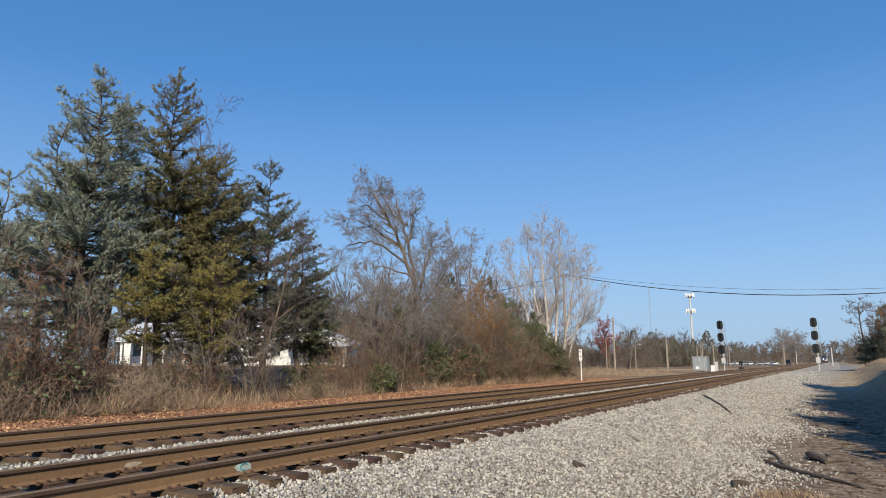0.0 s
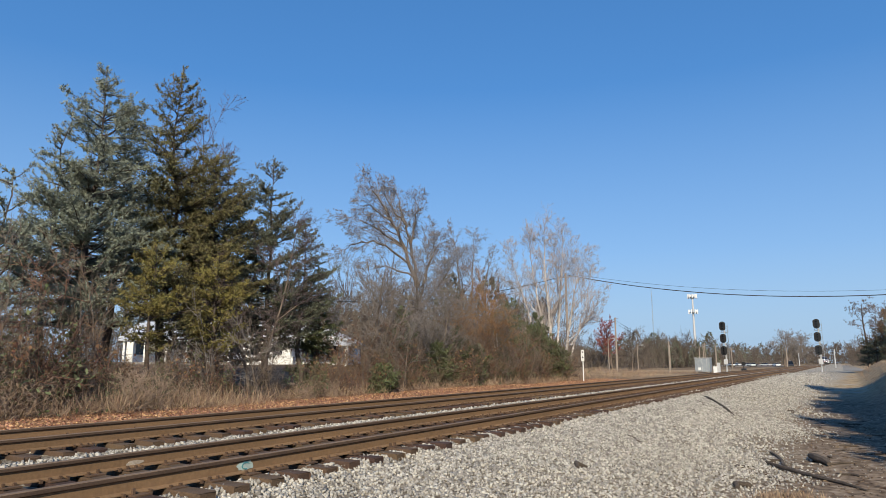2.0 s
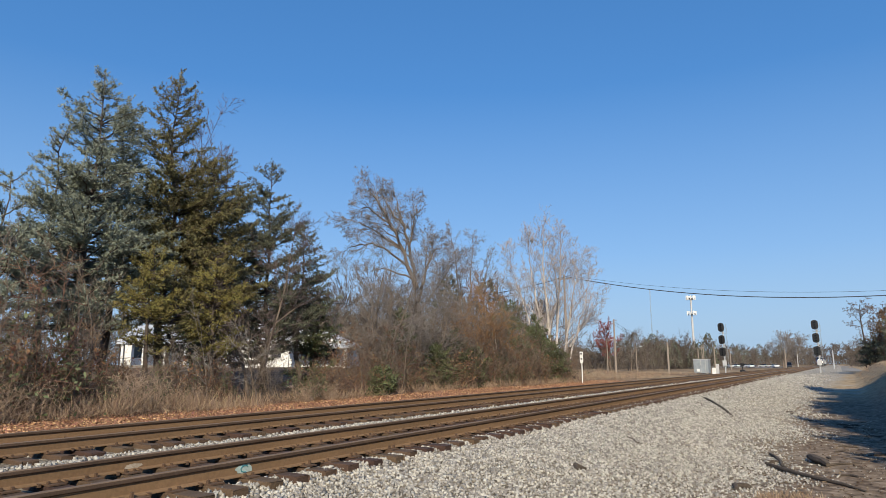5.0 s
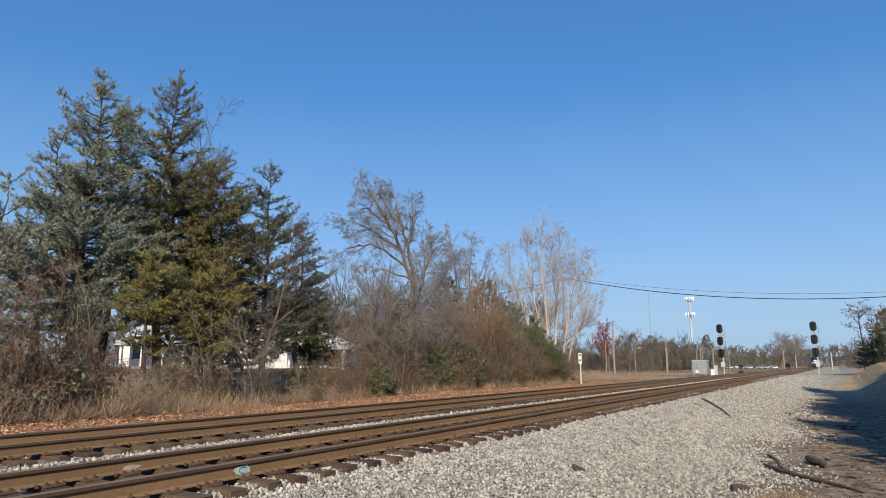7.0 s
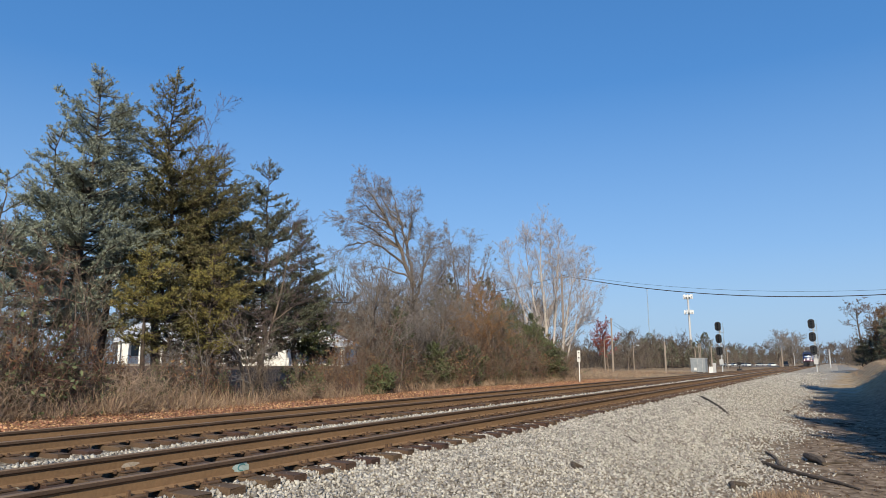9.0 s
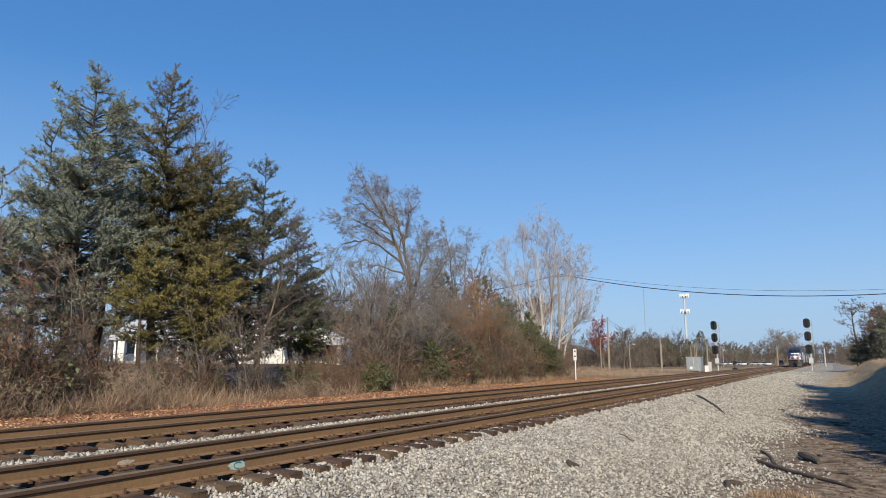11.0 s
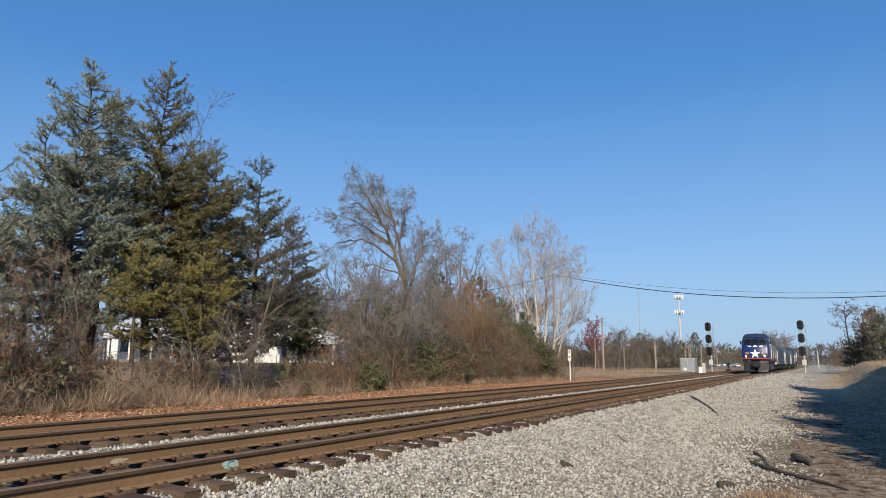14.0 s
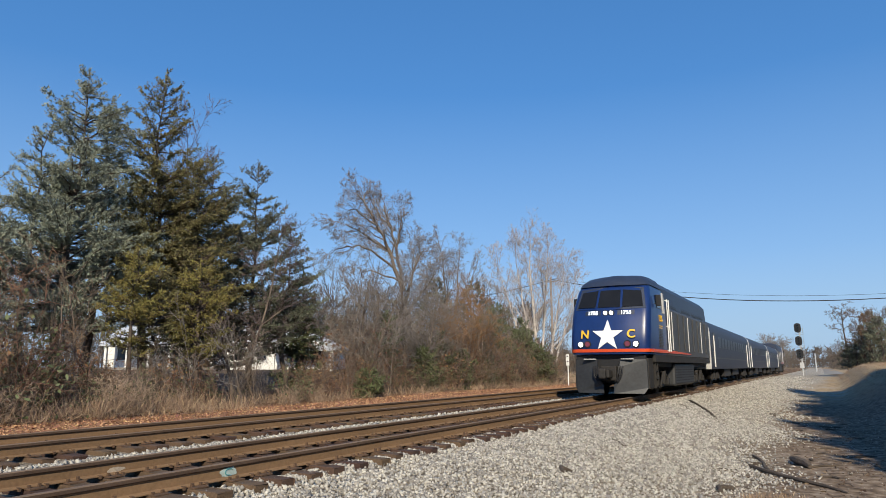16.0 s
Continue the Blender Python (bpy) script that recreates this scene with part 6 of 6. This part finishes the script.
# trees on the bank beside the service road, some of them only known by their shade
bare_tree("oak_tree", "leafless oak with a flat crown on the bank", 4.3, 113, 9.6, 0.2, 81, M["bark_dark"], M["twig"], (11, 9, 7, 5), first=0.62, angle=(40, 75), shrink=(0.3, 0.45), thin=0.02)
bare_tree("bare_tree", "leafless brown tree on the bank", 6.4, 107, 7.4, 0.14, 87, M["bark_dark"], M["twig"], (12, 8, 5, 3), (0, 0), 3, 0.1, thin=0.025, group="trees on the bank")
bare_tree("oak_tree", "oak holding rusty dry leaves on the bank", 5.6, 106, 6.6, 0.15, 82, M["bark_dark"], M["brown_leaf"], (14, 8, 6, 4), (0, 0), 1, 0.2, (25, 45), (0.3, 0.45), thin=0.025)
for x, y, top, r, sd in ((4.6, 106, 4.6, 1.6, 83), (7.2, 100, 7.4, 2.4, 84), (7.2, 112, 8.8, 2.6, 85), (3.7, 109, 4.6, 1.6, 86), (5.6, 111, 7.0, 2.0, 88), (6.2, 103, 6.8, 2.0, 89)):
    cedar("evergreen_tree", "dark evergreen on the bank", x, y, top, r, sd, M["cedar_dark"], 0.05, 45, 4, 0.6, 0.24, "trees on the bank", gap=0.16)
for k, (x, y, top, r) in enumerate(((10.2, 8.5, 10.5, 3.6), (10.4, 13.0, 11.5, 3.8), (11.0, 18.0, 12.0, 4.2), (10.8, 23.0, 12.0, 4.0), (10.6, 28.0, 11.5, 4.0), (11.0, 33.0, 12.0, 4.2), (10.8, 37.5, 12.5, 4.2),
                                    (11.0, 42.0, 15.0, 4.0), (11.4, 47.0, 11.0, 3.8), (11.8, 52.5, 9.5, 3.6), (12.0, 58.0, 8.0, 3.4), (17.0, 20.0, 13.0, 5), (17.5, 32.0, 13.0, 5), (17.5, 44.0, 13.0, 5))):
    cedar("evergreen_tree", "dense evergreen shading the worn track", x, y, top, r, 90 + k, M["green_leaf"], 0.02, 80, 3, 0.4, 1.0, "trees on the bank", gap=0.36, full=(0.9, 1.6))

# fallen wood on the ballast and on the dirt
stick("fallen_pole", "dark weathered timber lying down the ballast slope", (-5.15, 31.0, 0), (-3.35, 25.7, 0), 0.06, 0.05, 1, kinks=6, wob=0.015)
stick("broken_branch", "thin broken branch on the ballast", (-4.95, 28.0, 0), (-4.2, 26.5, 0), 0.04, 0.02, 2)
stick("broken_branch", "short dark stick on the ballast", (-4.25, 15.3, 0), (-3.75, 14.6, 0), 0.028, 0.015, 3)
stick("broken_branch", "short dark stick on the ballast", (-4.5, 24.2, 0), (-4.2, 23.4, 0), 0.03, 0.02, 4)
stick("driftwood_log", "long grey rotten log on the dirt", (-1.55, 16.6, 0.02), (0.25, 14.2, 0.0), 0.06, 0.03, 5, kinks=5, wob=0.03)
stick("driftwood_log", "forked dark root on the dirt", (-1.6, 18.3, 0.02), (-1.05, 16.2, 0.02), 0.045, 0.03, 6, kinks=4, wob=0.04)
stick("timber_block", "dark broken timber block on the dirt", (-0.75, 18.2, 0.03), (-0.35, 17.2, 0.0), 0.11, 0.085, 7, kinks=4, wob=0.03)
stick("timber_block", "dark piece of rotten wood on the ballast", (-1.7, 12.95, 0), (-1.55, 13.5, 0), 0.07, 0.04, 8, kinks=3)
stick("timber_block", "small dark lump of wood on the ballast", (-3.82, 10.7, 0), (-3.76, 10.95, 0), 0.06, 0.05, 9, kinks=2)
for k in range(26):
    g = random.Random(300 + k)
    x, y = g.uniform(-2.2, 1.2), g.uniform(15, 34)
    a, L = g.uniform(0, 6.28), g.uniform(0.25, 0.9)
    stick("broken_branch", "small dark twig on the dirt", (x, y, 0), (x + L * math.cos(a), y + L * math.sin(a), 0), g.uniform(0.015, 0.05), 0.012, 400 + k, kinks=3)

make_ballast()

# the train
loco = locomotive("locomotive", "dark blue passenger diesel with a white star on its nose")
rear = copy_thing(loco, pose(0, 0, 0))
tagged(rear, "dark blue and grey diesel pushing at the train's tail")
cars = [coach("coach", "slate-grey passenger car with white ends")]
cars += [copy_thing(cars[0], pose(0, 0, 0)) for _ in range(2)]


def motions():
    """The train comes down the main track at an even pace."""
    nose, speed = 25.15, 32.6
    for ob, off, turn in ((loco, 0.0, 0), (cars[0], 16.5, 0), (cars[1], 42.2, 0), (cars[2], 67.9, 0), (rear, 110.0, 180)):
        walk(ob, [(t, pose(NEAR, nose + off + speed * (16 - t), 0.0, 0, 0, turn)) for t in range(0, 17)])


motions()
